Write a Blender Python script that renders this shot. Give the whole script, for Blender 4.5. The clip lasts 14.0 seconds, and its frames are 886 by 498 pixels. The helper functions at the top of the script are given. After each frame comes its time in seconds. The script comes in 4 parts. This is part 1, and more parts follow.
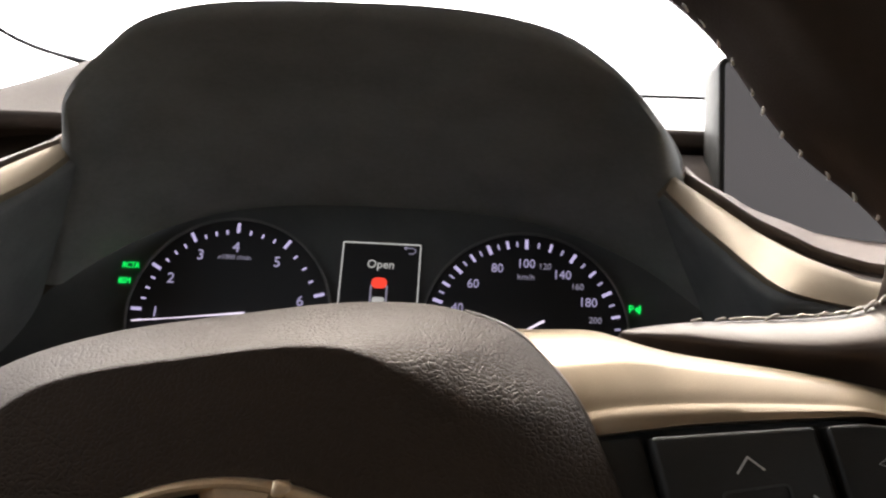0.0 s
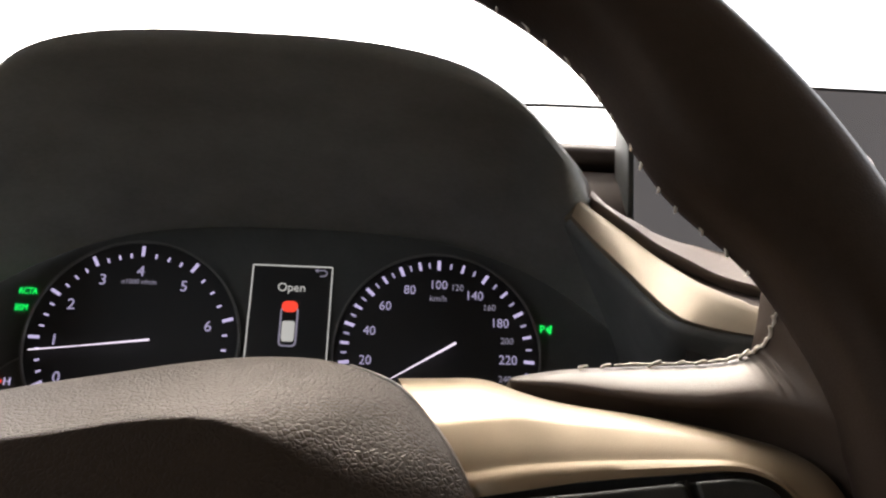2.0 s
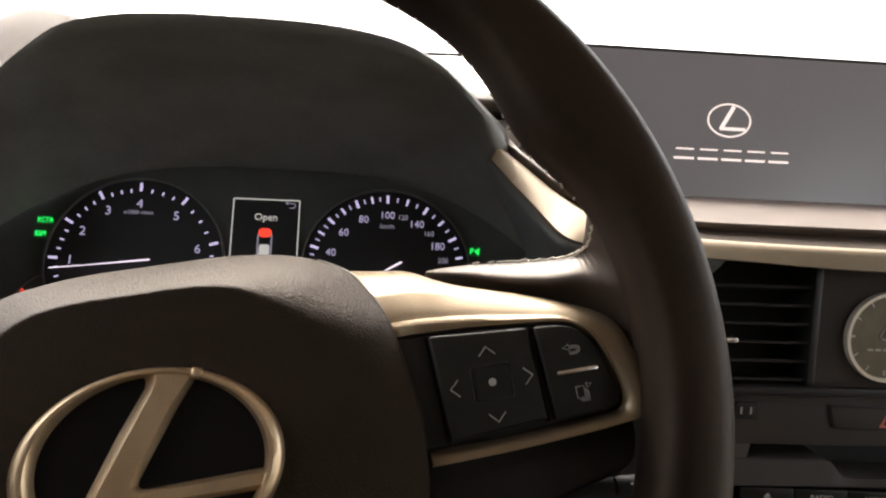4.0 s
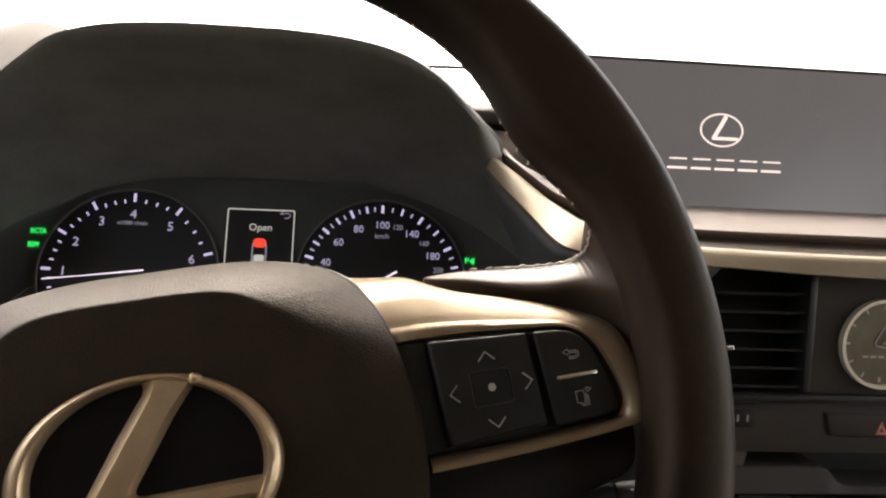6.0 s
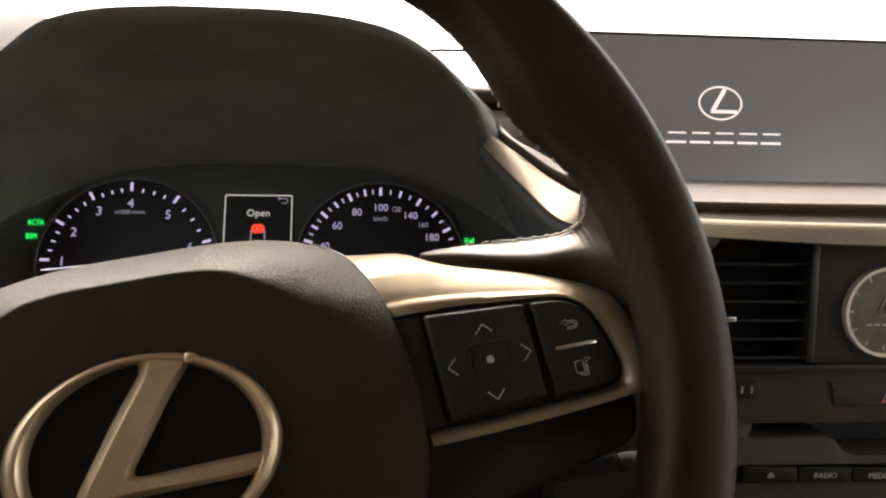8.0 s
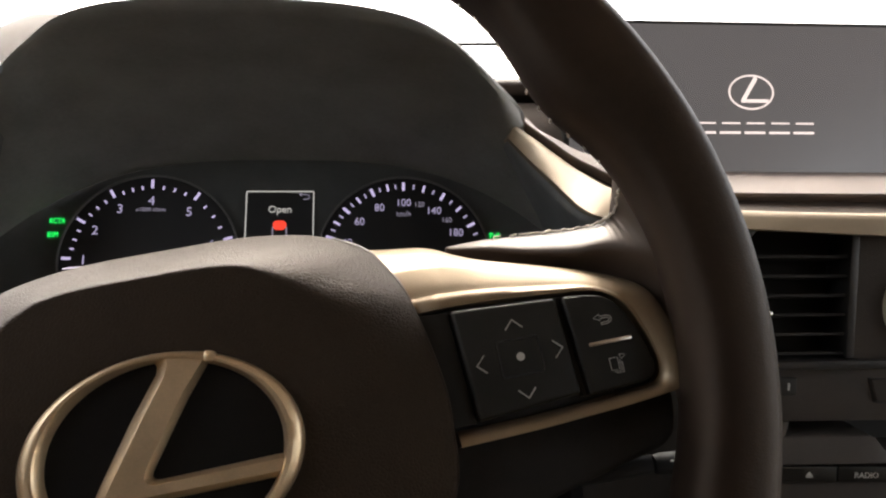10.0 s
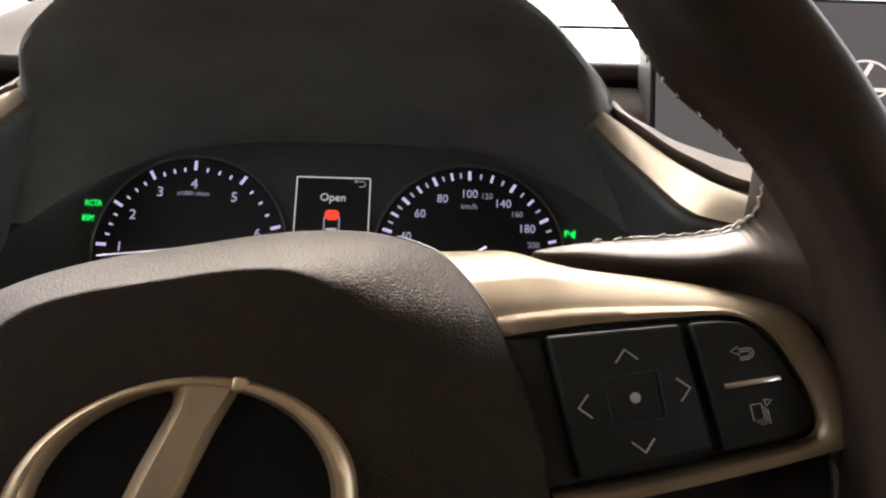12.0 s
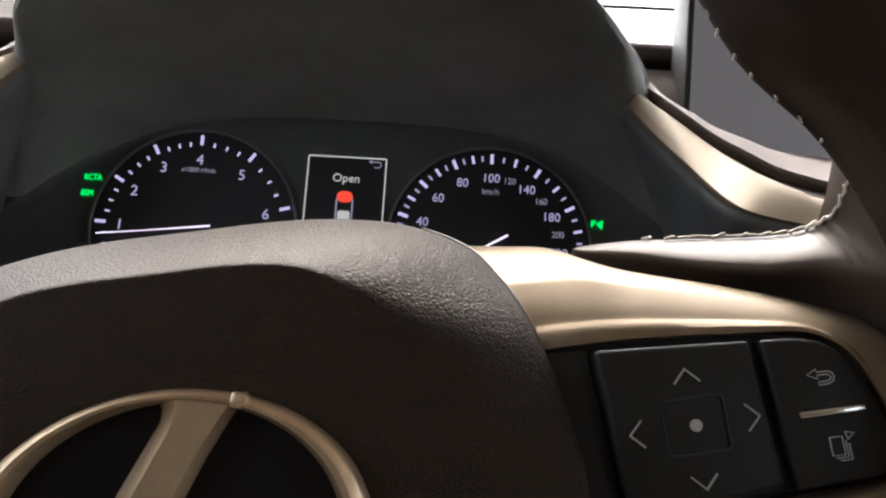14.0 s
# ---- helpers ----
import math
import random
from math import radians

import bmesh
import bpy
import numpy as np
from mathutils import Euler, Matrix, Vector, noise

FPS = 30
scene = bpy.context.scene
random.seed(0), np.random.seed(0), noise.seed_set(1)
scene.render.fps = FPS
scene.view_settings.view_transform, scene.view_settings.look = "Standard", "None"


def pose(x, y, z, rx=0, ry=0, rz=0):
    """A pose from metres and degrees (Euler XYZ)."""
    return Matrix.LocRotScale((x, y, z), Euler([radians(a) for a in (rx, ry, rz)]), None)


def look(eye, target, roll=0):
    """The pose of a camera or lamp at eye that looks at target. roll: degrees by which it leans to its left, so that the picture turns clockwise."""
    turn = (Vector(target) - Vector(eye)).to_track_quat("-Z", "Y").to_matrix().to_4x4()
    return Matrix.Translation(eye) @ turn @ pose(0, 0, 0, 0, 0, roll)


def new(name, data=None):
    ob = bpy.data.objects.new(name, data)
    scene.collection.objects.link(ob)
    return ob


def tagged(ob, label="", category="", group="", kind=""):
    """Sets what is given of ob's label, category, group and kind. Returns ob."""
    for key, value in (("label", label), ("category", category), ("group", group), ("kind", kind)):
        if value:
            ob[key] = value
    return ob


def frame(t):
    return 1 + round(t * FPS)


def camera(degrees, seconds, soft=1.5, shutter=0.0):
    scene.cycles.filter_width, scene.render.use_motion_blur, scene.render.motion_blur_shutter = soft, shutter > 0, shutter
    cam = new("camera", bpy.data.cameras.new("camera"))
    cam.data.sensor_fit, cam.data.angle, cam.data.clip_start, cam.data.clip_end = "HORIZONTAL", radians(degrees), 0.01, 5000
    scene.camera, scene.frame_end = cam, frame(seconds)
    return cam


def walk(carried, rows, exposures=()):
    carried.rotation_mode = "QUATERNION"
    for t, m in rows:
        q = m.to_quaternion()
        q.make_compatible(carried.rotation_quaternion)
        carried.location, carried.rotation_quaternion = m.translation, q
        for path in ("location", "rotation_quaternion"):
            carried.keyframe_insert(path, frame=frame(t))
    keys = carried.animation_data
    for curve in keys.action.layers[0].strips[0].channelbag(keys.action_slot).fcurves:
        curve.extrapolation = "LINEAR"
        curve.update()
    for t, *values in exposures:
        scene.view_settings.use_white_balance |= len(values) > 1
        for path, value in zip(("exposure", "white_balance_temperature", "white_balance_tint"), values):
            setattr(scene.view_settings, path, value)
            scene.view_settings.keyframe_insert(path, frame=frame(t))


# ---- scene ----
cam = camera(58.0, 14.0, 2.2, 0.5)
PATH = [
    (0, (0.0519, -0.4628, 0.8160), (0.0141, 0.5361, 0.7917), 2.76),
    (0.5, (0.0551, -0.4611, 0.8178), (0.0395, 0.5386, 0.7966), 1.88),
    (1, (0.0587, -0.4599, 0.8215), (0.0593, 0.5400, 0.8045), 2.10),
    (1.5, (0.0669, -0.4635, 0.8180), (0.0862, 0.5362, 0.8037), 1.99),
    (2, (0.0637, -0.4607, 0.8308), (0.1087, 0.5380, 0.8064), 2.42),
    (2.5, (0.0740, -0.4859, 0.8271), (0.1407, 0.5116, 0.8027), 2.74),
    (3, (0.0692, -0.5264, 0.8196), (0.1482, 0.4692, 0.7688), 2.67),
    (3.5, (0.0722, -0.5503, 0.8289), (0.1520, 0.4421, 0.7351), 2.64),
    (3.7, (0.0703, -0.5645, 0.8316), (0.1597, 0.4266, 0.7337), 2.67),
    (5.8, (0.0669, -0.5615, 0.8276), (0.1713, 0.4300, 0.7499), 2.50),
    (6, (0.0667, -0.5640, 0.8280), (0.1717, 0.4274, 0.7495), 2.45),
    (6.5, (0.0670, -0.5623, 0.8235), (0.1720, 0.4286, 0.7395), 2.20),
    (7, (0.0685, -0.5632, 0.8235), (0.1733, 0.4269, 0.7305), 1.72),
    (7.5, (0.0694, -0.5628, 0.8245), (0.1718, 0.4277, 0.7323), 1.17),
    (8, (0.0704, -0.5623, 0.8225), (0.1704, 0.4284, 0.7295), 0.83),
    (10.5, (0.0691, -0.5417, 0.8199), (0.1312, 0.4515, 0.7222), 0.48),
    (11, (0.0653, -0.5220, 0.8197), (0.1122, 0.4719, 0.7199), 1.07),
    (11.5, (0.0620, -0.4944, 0.8176), (0.0847, 0.5001, 0.7152), 1.68),
    (12, (0.0617, -0.4947, 0.8180), (0.0734, 0.4993, 0.7094), 1.72),
    (12.5, (0.0669, -0.4913, 0.8166), (0.0805, 0.5019, 0.7010), 1.54),
    (13, (0.0674, -0.4790, 0.8169), (0.0828, 0.5128, 0.6899), 1.95),
    (13.5, (0.0598, -0.4720, 0.8162), (0.0731, 0.5199, 0.6899), 3.11),
    (14, (0.0560, -0.4664, 0.8184), (0.0585, 0.5247, 0.6851), 3.25),
]
walk(cam, [(t, look(eye, target, roll)) for t, eye, target, roll in PATH], [(0.0, 2.5, 6600, 10), (2.5, 2.5, 6750, 10), (3.0, 2.3, 6800, 10), (3.5, 2.6, 6850, 10), (7.0, 2.6, 7050, 10), (11.0, 2.6, 6800, 10), (12.5, 2.6, 6650, 10), (14.0, 2.6, 6300, 10)])

# ---------------------------------------------------------------- light
world = bpy.data.worlds.new("sky")
scene.world = world
world.use_nodes = True
wn = world.node_tree.nodes
sky = wn.new("ShaderNodeTexSky")
sky.sky_type = "NISHITA"
sky.sun_disc = False
sky.sun_elevation = radians(45)
sky.sun_rotation = radians(-12)
wn["Background"].inputs["Strength"].default_value = 0.15
sky.dust_density = 4.0
haze = wn.new("ShaderNodeHueSaturation")
haze.inputs["Saturation"].default_value = 0.35
world.node_tree.links.new(sky.outputs["Color"], haze.inputs["Color"])
world.node_tree.links.new(haze.outputs["Color"], wn["Background"].inputs["Color"])

sun = new("sun", bpy.data.lights.new("sun", "SUN"))
sun.data.energy = 0.5
sun.data.angle = radians(25)
sun.data.color = (1.0, 0.95, 0.88)
sun.matrix_world = look((-1.0, 4.8, 5.0), (0, 0, 0))


# ---------------------------------------------------------------- materials
def material(name, base, rough=0.5, metal=0.0, dark=None, scale=40.0, grain=0.0, grain_scale=900.0, cells=0.0, cell_scale=500.0,
             wear=0.12, emit=0.0, emit_color=None, coat=0.0, spec=0.5, tint=(1, 1, 1)):
    """Principled surface: two-scale colour variation, noise relief and, for hides, a cell relief."""
    m = bpy.data.materials.new(name)
    m.use_nodes = True
    n, link = m.node_tree.nodes, m.node_tree.links.new
    p = n["Principled BSDF"]
    p.inputs["Metallic"].default_value = metal
    p.inputs["Specular IOR Level"].default_value = spec
    p.inputs["Coat Weight"].default_value = coat
    p.inputs["Specular Tint"].default_value = (*tint, 1)
    where = n.new("ShaderNodeTexCoord")
    big, small = n.new("ShaderNodeTexNoise"), n.new("ShaderNodeTexNoise")
    big.inputs["Scale"].default_value, big.inputs["Detail"].default_value = scale, 6
    small.inputs["Scale"].default_value, small.inputs["Detail"].default_value = scale * 14, 3
    for t in (big, small):
        link(where.outputs["Object"], t.inputs["Vector"])
    both = n.new("ShaderNodeMath")
    both.operation = "MULTIPLY_ADD"
    both.inputs[1].default_value = 0.35
    link(small.outputs["Fac"], both.inputs[0])
    link(big.outputs["Fac"], both.inputs[2])
    ramp = n.new("ShaderNodeMapRange")
    ramp.inputs["From Min"].default_value, ramp.inputs["From Max"].default_value = 0.42, 0.92
    link(both.outputs[0], ramp.inputs["Value"])
    mix = n.new("ShaderNodeMix")
    mix.data_type = "RGBA"
    mix.inputs["A"].default_value = (*(dark or [c * (1 - 2 * wear) for c in base]), 1)
    mix.inputs["B"].default_value = (*[min(1, c * (1 + wear)) for c in base], 1)
    link(ramp.outputs["Result"], mix.inputs["Factor"])
    link(mix.outputs["Result"], p.inputs["Base Color"])
    gloss = n.new("ShaderNodeMapRange")
    gloss.inputs["To Min"].default_value, gloss.inputs["To Max"].default_value = rough * 0.85, min(1, rough * 1.15)
    link(both.outputs[0], gloss.inputs["Value"])
    link(gloss.outputs["Result"], p.inputs["Roughness"])
    last = None
    if cells:
        v = n.new("ShaderNodeTexVoronoi")
        v.feature = "DISTANCE_TO_EDGE"
        v.inputs["Scale"].default_value = cell_scale
        warp = n.new("ShaderNodeTexNoise")
        warp.inputs["Scale"].default_value = cell_scale * 0.6
        add = n.new("ShaderNodeMixRGB")
        add.inputs["Fac"].default_value = 0.0005
        link(where.outputs["Object"], warp.inputs["Vector"])
        link(where.outputs["Object"], add.inputs[1])
        link(warp.outputs["Color"], add.inputs[2])
        link(add.outputs[0], v.inputs["Vector"])
        b = n.new("ShaderNodeBump")
        b.inputs["Strength"].default_value, b.inputs["Distance"].default_value = cells, 0.0003
        crease = n.new("ShaderNodeMapRange")
        crease.interpolation_type = "SMOOTHSTEP"
        crease.inputs["From Max"].default_value = 0.22
        link(v.outputs["Distance"], crease.inputs["Value"])
        link(crease.outputs["Result"], b.inputs["Height"])
        last = b
    if grain:
        g = n.new("ShaderNodeTexNoise")
        g.inputs["Scale"].default_value, g.inputs["Detail"].default_value = grain_scale, 4
        link(where.outputs["Object"], g.inputs["Vector"])
        b = n.new("ShaderNodeBump")
        b.inputs["Strength"].default_value, b.inputs["Distance"].default_value = grain, 0.0004
        link(g.outputs["Fac"], b.inputs["Height"])
        if last:
            link(last.outputs["Normal"], b.inputs["Normal"])
        last = b
    if last:
        link(last.outputs["Normal"], p.inputs["Normal"])
    if emit:
        p.inputs["Emission Color"].default_value = (*(emit_color or base), 1)
        p.inputs["Emission Strength"].default_value = emit
    return m


def glow(name, color, strength):
    """A lit sign or lamp."""
    m = bpy.data.materials.new(name)
    m.use_nodes = True
    p = m.node_tree.nodes["Principled BSDF"]
    p.inputs["Base Color"].default_value = (*[c * 0.2 for c in color], 1)
    p.inputs["Roughness"].default_value = 0.4
    p.inputs["Emission Color"].default_value = (*color, 1)
    p.inputs["Emission Strength"].default_value = strength
    return m


def clear(name, tint=(1, 1, 1)):
    m = bpy.data.materials.new(name)
    m.use_nodes = True
    p = m.node_tree.nodes["Principled BSDF"]
    p.inputs["Base Color"].default_value = (*tint, 1)
    p.inputs["Roughness"].default_value = 0.0
    p.inputs["Transmission Weight"].default_value = 1.0
    p.inputs["IOR"].default_value = 1.02
    return m


HIDE = material("brown_leather", (0.08, 0.05, 0.036), 0.5, scale=25, cells=0.35, cell_scale=700, grain=0.15, wear=0.12)
HIDE_SMOOTH = material("smooth_brown_leather", (0.026, 0.0175, 0.0128), 0.45, scale=22, cells=0.12, cell_scale=1000, grain=0.1, grain_scale=500, wear=0.16, spec=0.22, tint=(1.0, 0.78, 0.62))
WING_HIDE = material("polished_brown_leather", (0.046, 0.032, 0.024), 0.46, scale=22, cells=0.1, cell_scale=1100, grain=0.12, grain_scale=260, wear=0.12, spec=0.42, tint=(1.0, 0.84, 0.70))
PAD_HIDE = material("grained_airbag_cover", (0.0235, 0.0178, 0.0138), 0.55, scale=30, cells=0.5, cell_scale=760, grain=0.12, grain_scale=420, wear=0.1, spec=0.24, tint=(1.0, 0.70, 0.48))
DASH_HIDE = material("tan_dash_leather", (0.135, 0.100, 0.080), 0.52, scale=18, cells=0.3, cell_scale=800, grain=0.1)
# pale colour stands in for the highlight along the cover's edge
LIP_GLINT = material("painted_edge_highlight", (0.24, 0.20, 0.17), 0.28, scale=60, spec=0.6)
COWL = material("brown_dash_top", (0.062, 0.048, 0.039), 0.75, scale=18, cells=0.3, cell_scale=800, grain=0.3, grain_scale=1200, spec=0.12)
TRIM = material("champagne_trim", (0.29, 0.232, 0.160), 0.55, metal=0.4, scale=120, grain=0.04, grain_scale=3000, wear=0.05)
SATIN = material("satin_champagne_paint", (0.30, 0.232, 0.154), 0.38, metal=0.75, scale=120, wear=0.03)
EMBLEM = material("champagne_emblem", (0.78, 0.595, 0.38), 0.36, metal=0.85, scale=90, grain=0.03, grain_scale=2500, wear=0.08)
CHROME = material("chrome", (0.88, 0.87, 0.85), 0.2, metal=1.0, scale=60, wear=0.04)
BLACK = material("black_plastic", (0.022, 0.021, 0.020), 0.45, scale=60, grain=0.2, grain_scale=1600)
SOFT_BLACK = material("black_soft_plastic", (0.049, 0.040, 0.033), 0.7, scale=30, grain=0.5, grain_scale=1100)
LINING = material("grey_hood_lining", (0.245, 0.248, 0.237), 0.85, scale=25, grain=0.5, grain_scale=1300)
VENT = material("dull_black_plastic", (0.030, 0.0275, 0.025), 0.75, scale=60, grain=0.2, grain_scale=1600, spec=0.15)
GLOSS = material("gloss_black_lacquer", (0.010, 0.0095, 0.009), 0.32, scale=60, spec=0.2)
BUTTON = material("black_button_rubber", (0.020, 0.0188, 0.0158), 0.46, scale=90, grain=0.25, grain_scale=2200, spec=0.25)
FRAME = material("dark_frame_plastic", (0.155, 0.158, 0.151), 0.75, scale=40, grain=0.4, grain_scale=1200, spec=0.25)
BACKING = material("cluster_backing", (0.075, 0.079, 0.077), 0.7, scale=40, grain=0.3)
DIAL = material("dial_face", (0.012, 0.012, 0.013), 0.6, scale=50)
RINGM = material("dial_ring_grey", (0.15, 0.148, 0.145), 0.4, scale=80)
STITCH = material("pale_thread", (0.70, 0.63, 0.53), 0.8, scale=300, grain=0.4, grain_scale=4000)
ICON = material("printed_white", (0.52, 0.5, 0.47), 0.5, scale=100)
HEADLINER = material("beige_fabric", (0.42, 0.34, 0.26), 0.9, scale=20, grain=0.3)
CLOTH = material("brown_cloth", (0.16, 0.12, 0.088), 0.9, scale=20, grain=0.4)
CARPET = material("brown_carpet", (0.13, 0.104, 0.080), 0.95, scale=30, grain=0.7)
CONCRETE = material("pale_concrete", (0.52, 0.505, 0.48), 0.85, scale=3, grain=0.3, grain_scale=60)
SCREEN = material("display_glass", (0.012, 0.012, 0.014), 0.22, scale=20, emit=0.021, emit_color=(0.9, 0.85, 0.88))
SEAL = material("black_rubber", (0.02, 0.02, 0.02), 0.7, scale=60, grain=0.2)
GLASS = clear("window_glass")
WHITE = glow("dial_white", (0.70, 0.62, 1.0), 0.135)
NUMERAL = glow("dial_numeral", (0.66, 0.60, 0.95), 0.092)
DIM = glow("dial_dim", (0.7, 0.66, 0.9), 0.05)
NEEDLE = glow("needle_white", (0.9, 0.8, 1.0), 0.21)
GREEN = glow("telltale_green", (0.0, 0.9, 0.12), 0.24)
AMBER = glow("telltale_amber", (1.0, 0.35, 0.02), 0.21)
RED = glow("display_red", (1.0, 0.07, 0.04), 0.17)
GREY = glow("display_grey", (0.8, 0.8, 0.78), 0.1)
LOGO = glow("screen_pink_white", (1.0, 0.86, 0.84), 0.17)
CLOCKFACE = material("clock_face", (0.19, 0.168, 0.12), 0.35, metal=0.3, scale=80)
CLOCK_RIM = material("pale_satin_silver", (0.86, 0.80, 0.68), 0.4, metal=0.35, scale=80, wear=0.04)
HAZARD = material("hazard_red", (0.72, 0.24, 0.20), 0.5, scale=80)


# ---------------------------------------------------------------- mesh tools
def thing(name, m=None, label="", category="", group="", kind=""):
    ob = new(name)
    ob.empty_display_size = 0.02
    if m is not None:
        ob.matrix_world = m
    return tagged(ob, label, category, group, kind)


def finish(bm, mat, name, angle=38):
    bmesh.ops.recalc_face_normals(bm, faces=bm.faces)
    me = bpy.data.meshes.new(name)
    bm.to_mesh(me)
    bm.free()
    me.polygons.foreach_set("use_smooth", [True] * len(me.polygons))
    me.set_sharp_from_angle(angle=radians(angle))
    me.materials.append(mat)
    return me


def part(name, bm, mat, parent=None, label="", angle=38, kind="", category=""):
    ob = new(name, bm if isinstance(bm, bpy.types.Mesh) else finish(bm, mat, name, angle))
    ob.parent = parent
    return tagged(ob, label, category, "", kind)


def spline(points, n, closed=False):
    """n points along a smooth curve through the given ones, at even steps of its parameter."""
    P = [np.array(p, float) for p in points]
    k = len(P)
    out = []
    spans = k if closed else k - 1
    for i in range(n):
        u = i / n * spans if closed else i / (n - 1) * spans
        a = min(int(u), spans - 1)
        f = u - a
        if closed:
            p0, p1, p2, p3 = P[(a - 1) % k], P[a % k], P[(a + 1) % k], P[(a + 2) % k]
        else:
            p1, p2 = P[a], P[a + 1]
            p0 = P[a - 1] if a else 2 * p1 - p2
            p3 = P[a + 2] if a + 2 < k else 2 * p2 - p1
        out.append(0.5 * (2 * p1 + (p2 - p0) * f + (2 * p0 - 5 * p1 + 4 * p2 - p3) * f * f + (3 * p1 - 3 * p2 + p3 - p0) * f ** 3))
    return out


def sheet(rows, around=False, along=False, caps=False):
    """A surface through rows of points; around: each row is a loop; along: the rows close on themselves."""
    bm = bmesh.new()
    V = [[bm.verts.new(tuple(p)) for p in row] for row in rows]
    w = len(V[0])
    for a in range(len(V) if along else len(V) - 1):
        A, B = V[a], V[(a + 1) % len(V)]
        for j in range(w if around else w - 1):
            k = (j + 1) % w
            bm.faces.new((A[j], A[k], B[k], B[j]))
    if caps:
        bm.faces.new(V[0])
        bm.faces.new(V[-1][::-1])
    return bm


def tube(points, r, k=8, closed=False, flat=1.0):
    """A round rod along a line of points."""
    P = [Vector(p) for p in points]
    rows = []
    up = Vector((0.13, 0.21, 0.97)).normalized()
    for i, p in enumerate(P):
        a = P[i - 1] if i or closed else p
        b = P[(i + 1) % len(P)] if i + 1 < len(P) or closed else p
        d = (b - a).normalized()
        s = d.cross(up)
        s = s.normalized() if s.length > 1e-6 else d.orthogonal().normalized()
        q = s.cross(d)
        rr = r[i] if isinstance(r, (list, tuple)) else r
        rows.append([p + s * math.cos(2 * math.pi * j / k) * rr + q * math.sin(2 * math.pi * j / k) * rr * flat for j in range(k)])
    return sheet(rows, around=True, along=closed, caps=not closed)


def prism(poly, z0, z1, bevel=0.0, seg=2, m=None):
    """A plate of the given outline (x, y) between two heights, with rounded edges."""
    bm = bmesh.new()
    f = bm.faces.new([bm.verts.new((p[0], p[1], z0)) for p in poly])
    up = bmesh.ops.extrude_face_region(bm, geom=[f])
    bmesh.ops.translate(bm, vec=(0, 0, z1 - z0), verts=[v for v in up["geom"] if isinstance(v, bmesh.types.BMVert)])
    if bevel:
        bmesh.ops.bevel(bm, geom=bm.edges[:], offset=bevel, segments=seg, affect="EDGES", profile=0.5)
    if m is not None:
        bm.transform(m)
    return bm


def box(x0, x1, y0, y1, z0, z1, bevel=0.0, seg=2):
    return prism([(x0, y0), (x1, y0), (x1, y1), (x0, y1)], z0, z1, bevel, seg)


def ring_band(outer, inner, z0, z1, bevel=0.0):
    """A flat closed band between two outlines of as many points."""
    rows = [[(*p, z0) for p in outer], [(*p, z1 - bevel) for p in outer],
            [((p[0] * 0.96 + q[0] * 0.04), (p[1] * 0.96 + q[1] * 0.04), z1) for p, q in zip(outer, inner)],
            [((p[0] * 0.04 + q[0] * 0.96), (p[1] * 0.04 + q[1] * 0.96), z1) for p, q in zip(outer, inner)],
            [(*q, z1 - bevel) for q in inner], [(*q, z0) for q in inner]]
    return sheet(rows, around=True, along=True)


def letters(text, size, depth=0.0002, narrow=1.0):
    """The mesh of a line of writing, centred on its middle, facing +z."""
    c = bpy.data.curves.new("writing", "FONT")
    c.body, c.size, c.extrude = text, size, depth
    c.align_x, c.align_y = "CENTER", "CENTER"
    c.resolution_u = 3
    ob = bpy.data.objects.new("writing", c)
    scene.collection.objects.link(ob)
    me = bpy.data.meshes.new_from_object(ob.evaluated_get(bpy.context.evaluated_depsgraph_get()))
    bpy.data.objects.remove(ob)
    bpy.data.curves.remove(c)
    me.transform(Matrix.Diagonal((narrow, 1, 1, 1)))
    bm = bmesh.new()
    bm.from_mesh(me)
    bmesh.ops.remove_doubles(bm, verts=bm.verts, dist=1e-6)
    bm.to_mesh(me)
    bm.free()
    return me


def write(name, text, size, mat, parent, x, y, z, turn=0.0, narrow=1.0, label=""):
    me = letters(text, size, narrow=narrow)
    me.transform(pose(x, y, z, 0, 0, turn))
    me.materials.clear()
    me.materials.append(mat)
    return part(name, me, mat, parent, label)


def bar(a, b, w, z0, z1):
    """A straight flat stroke from a to b."""
    a, b = np.array(a, float), np.array(b, float)
    d = (b - a) / np.linalg.norm(b - a)
    s = np.array([-d[1], d[0]]) * w / 2
    return prism([a - s, b - s, b + s, a + s], z0, z1)


def merged(*parts_):
    """Several bmeshes in one."""
    out = bmesh.new()
    for b in parts_:
        me = bpy.data.meshes.new("piece")
        b.to_mesh(me)
        b.free()
        out.from_mesh(me)
        bpy.data.meshes.remove(me)
    return out


def mirror(points):
    return [(-p[0], *p[1:]) for p in points]


# ---------------------------------------------------------------- frames of the wheel and the dials
LEAN = radians(20)
UP = Vector((0, math.sin(LEAN), math.cos(LEAN)))
OUT = Vector((0, -math.cos(LEAN), math.sin(LEAN)))


def leaned(origin, turn=0.0):
    """A frame whose x runs to the right, y up the leaning face and z out of it towards the seat."""
    m = Matrix((Vector((1, 0, 0)), UP, OUT)).transposed().to_4x4()
    m.translation = origin
    return m @ pose(0, 0, 0, 0, 0, turn)


WHEEL = leaned(Vector((0, -0.318, 0.731)) + 0.024 * UP, 10.5)
DIALS = leaned(Vector((0, 0, 0.80)))


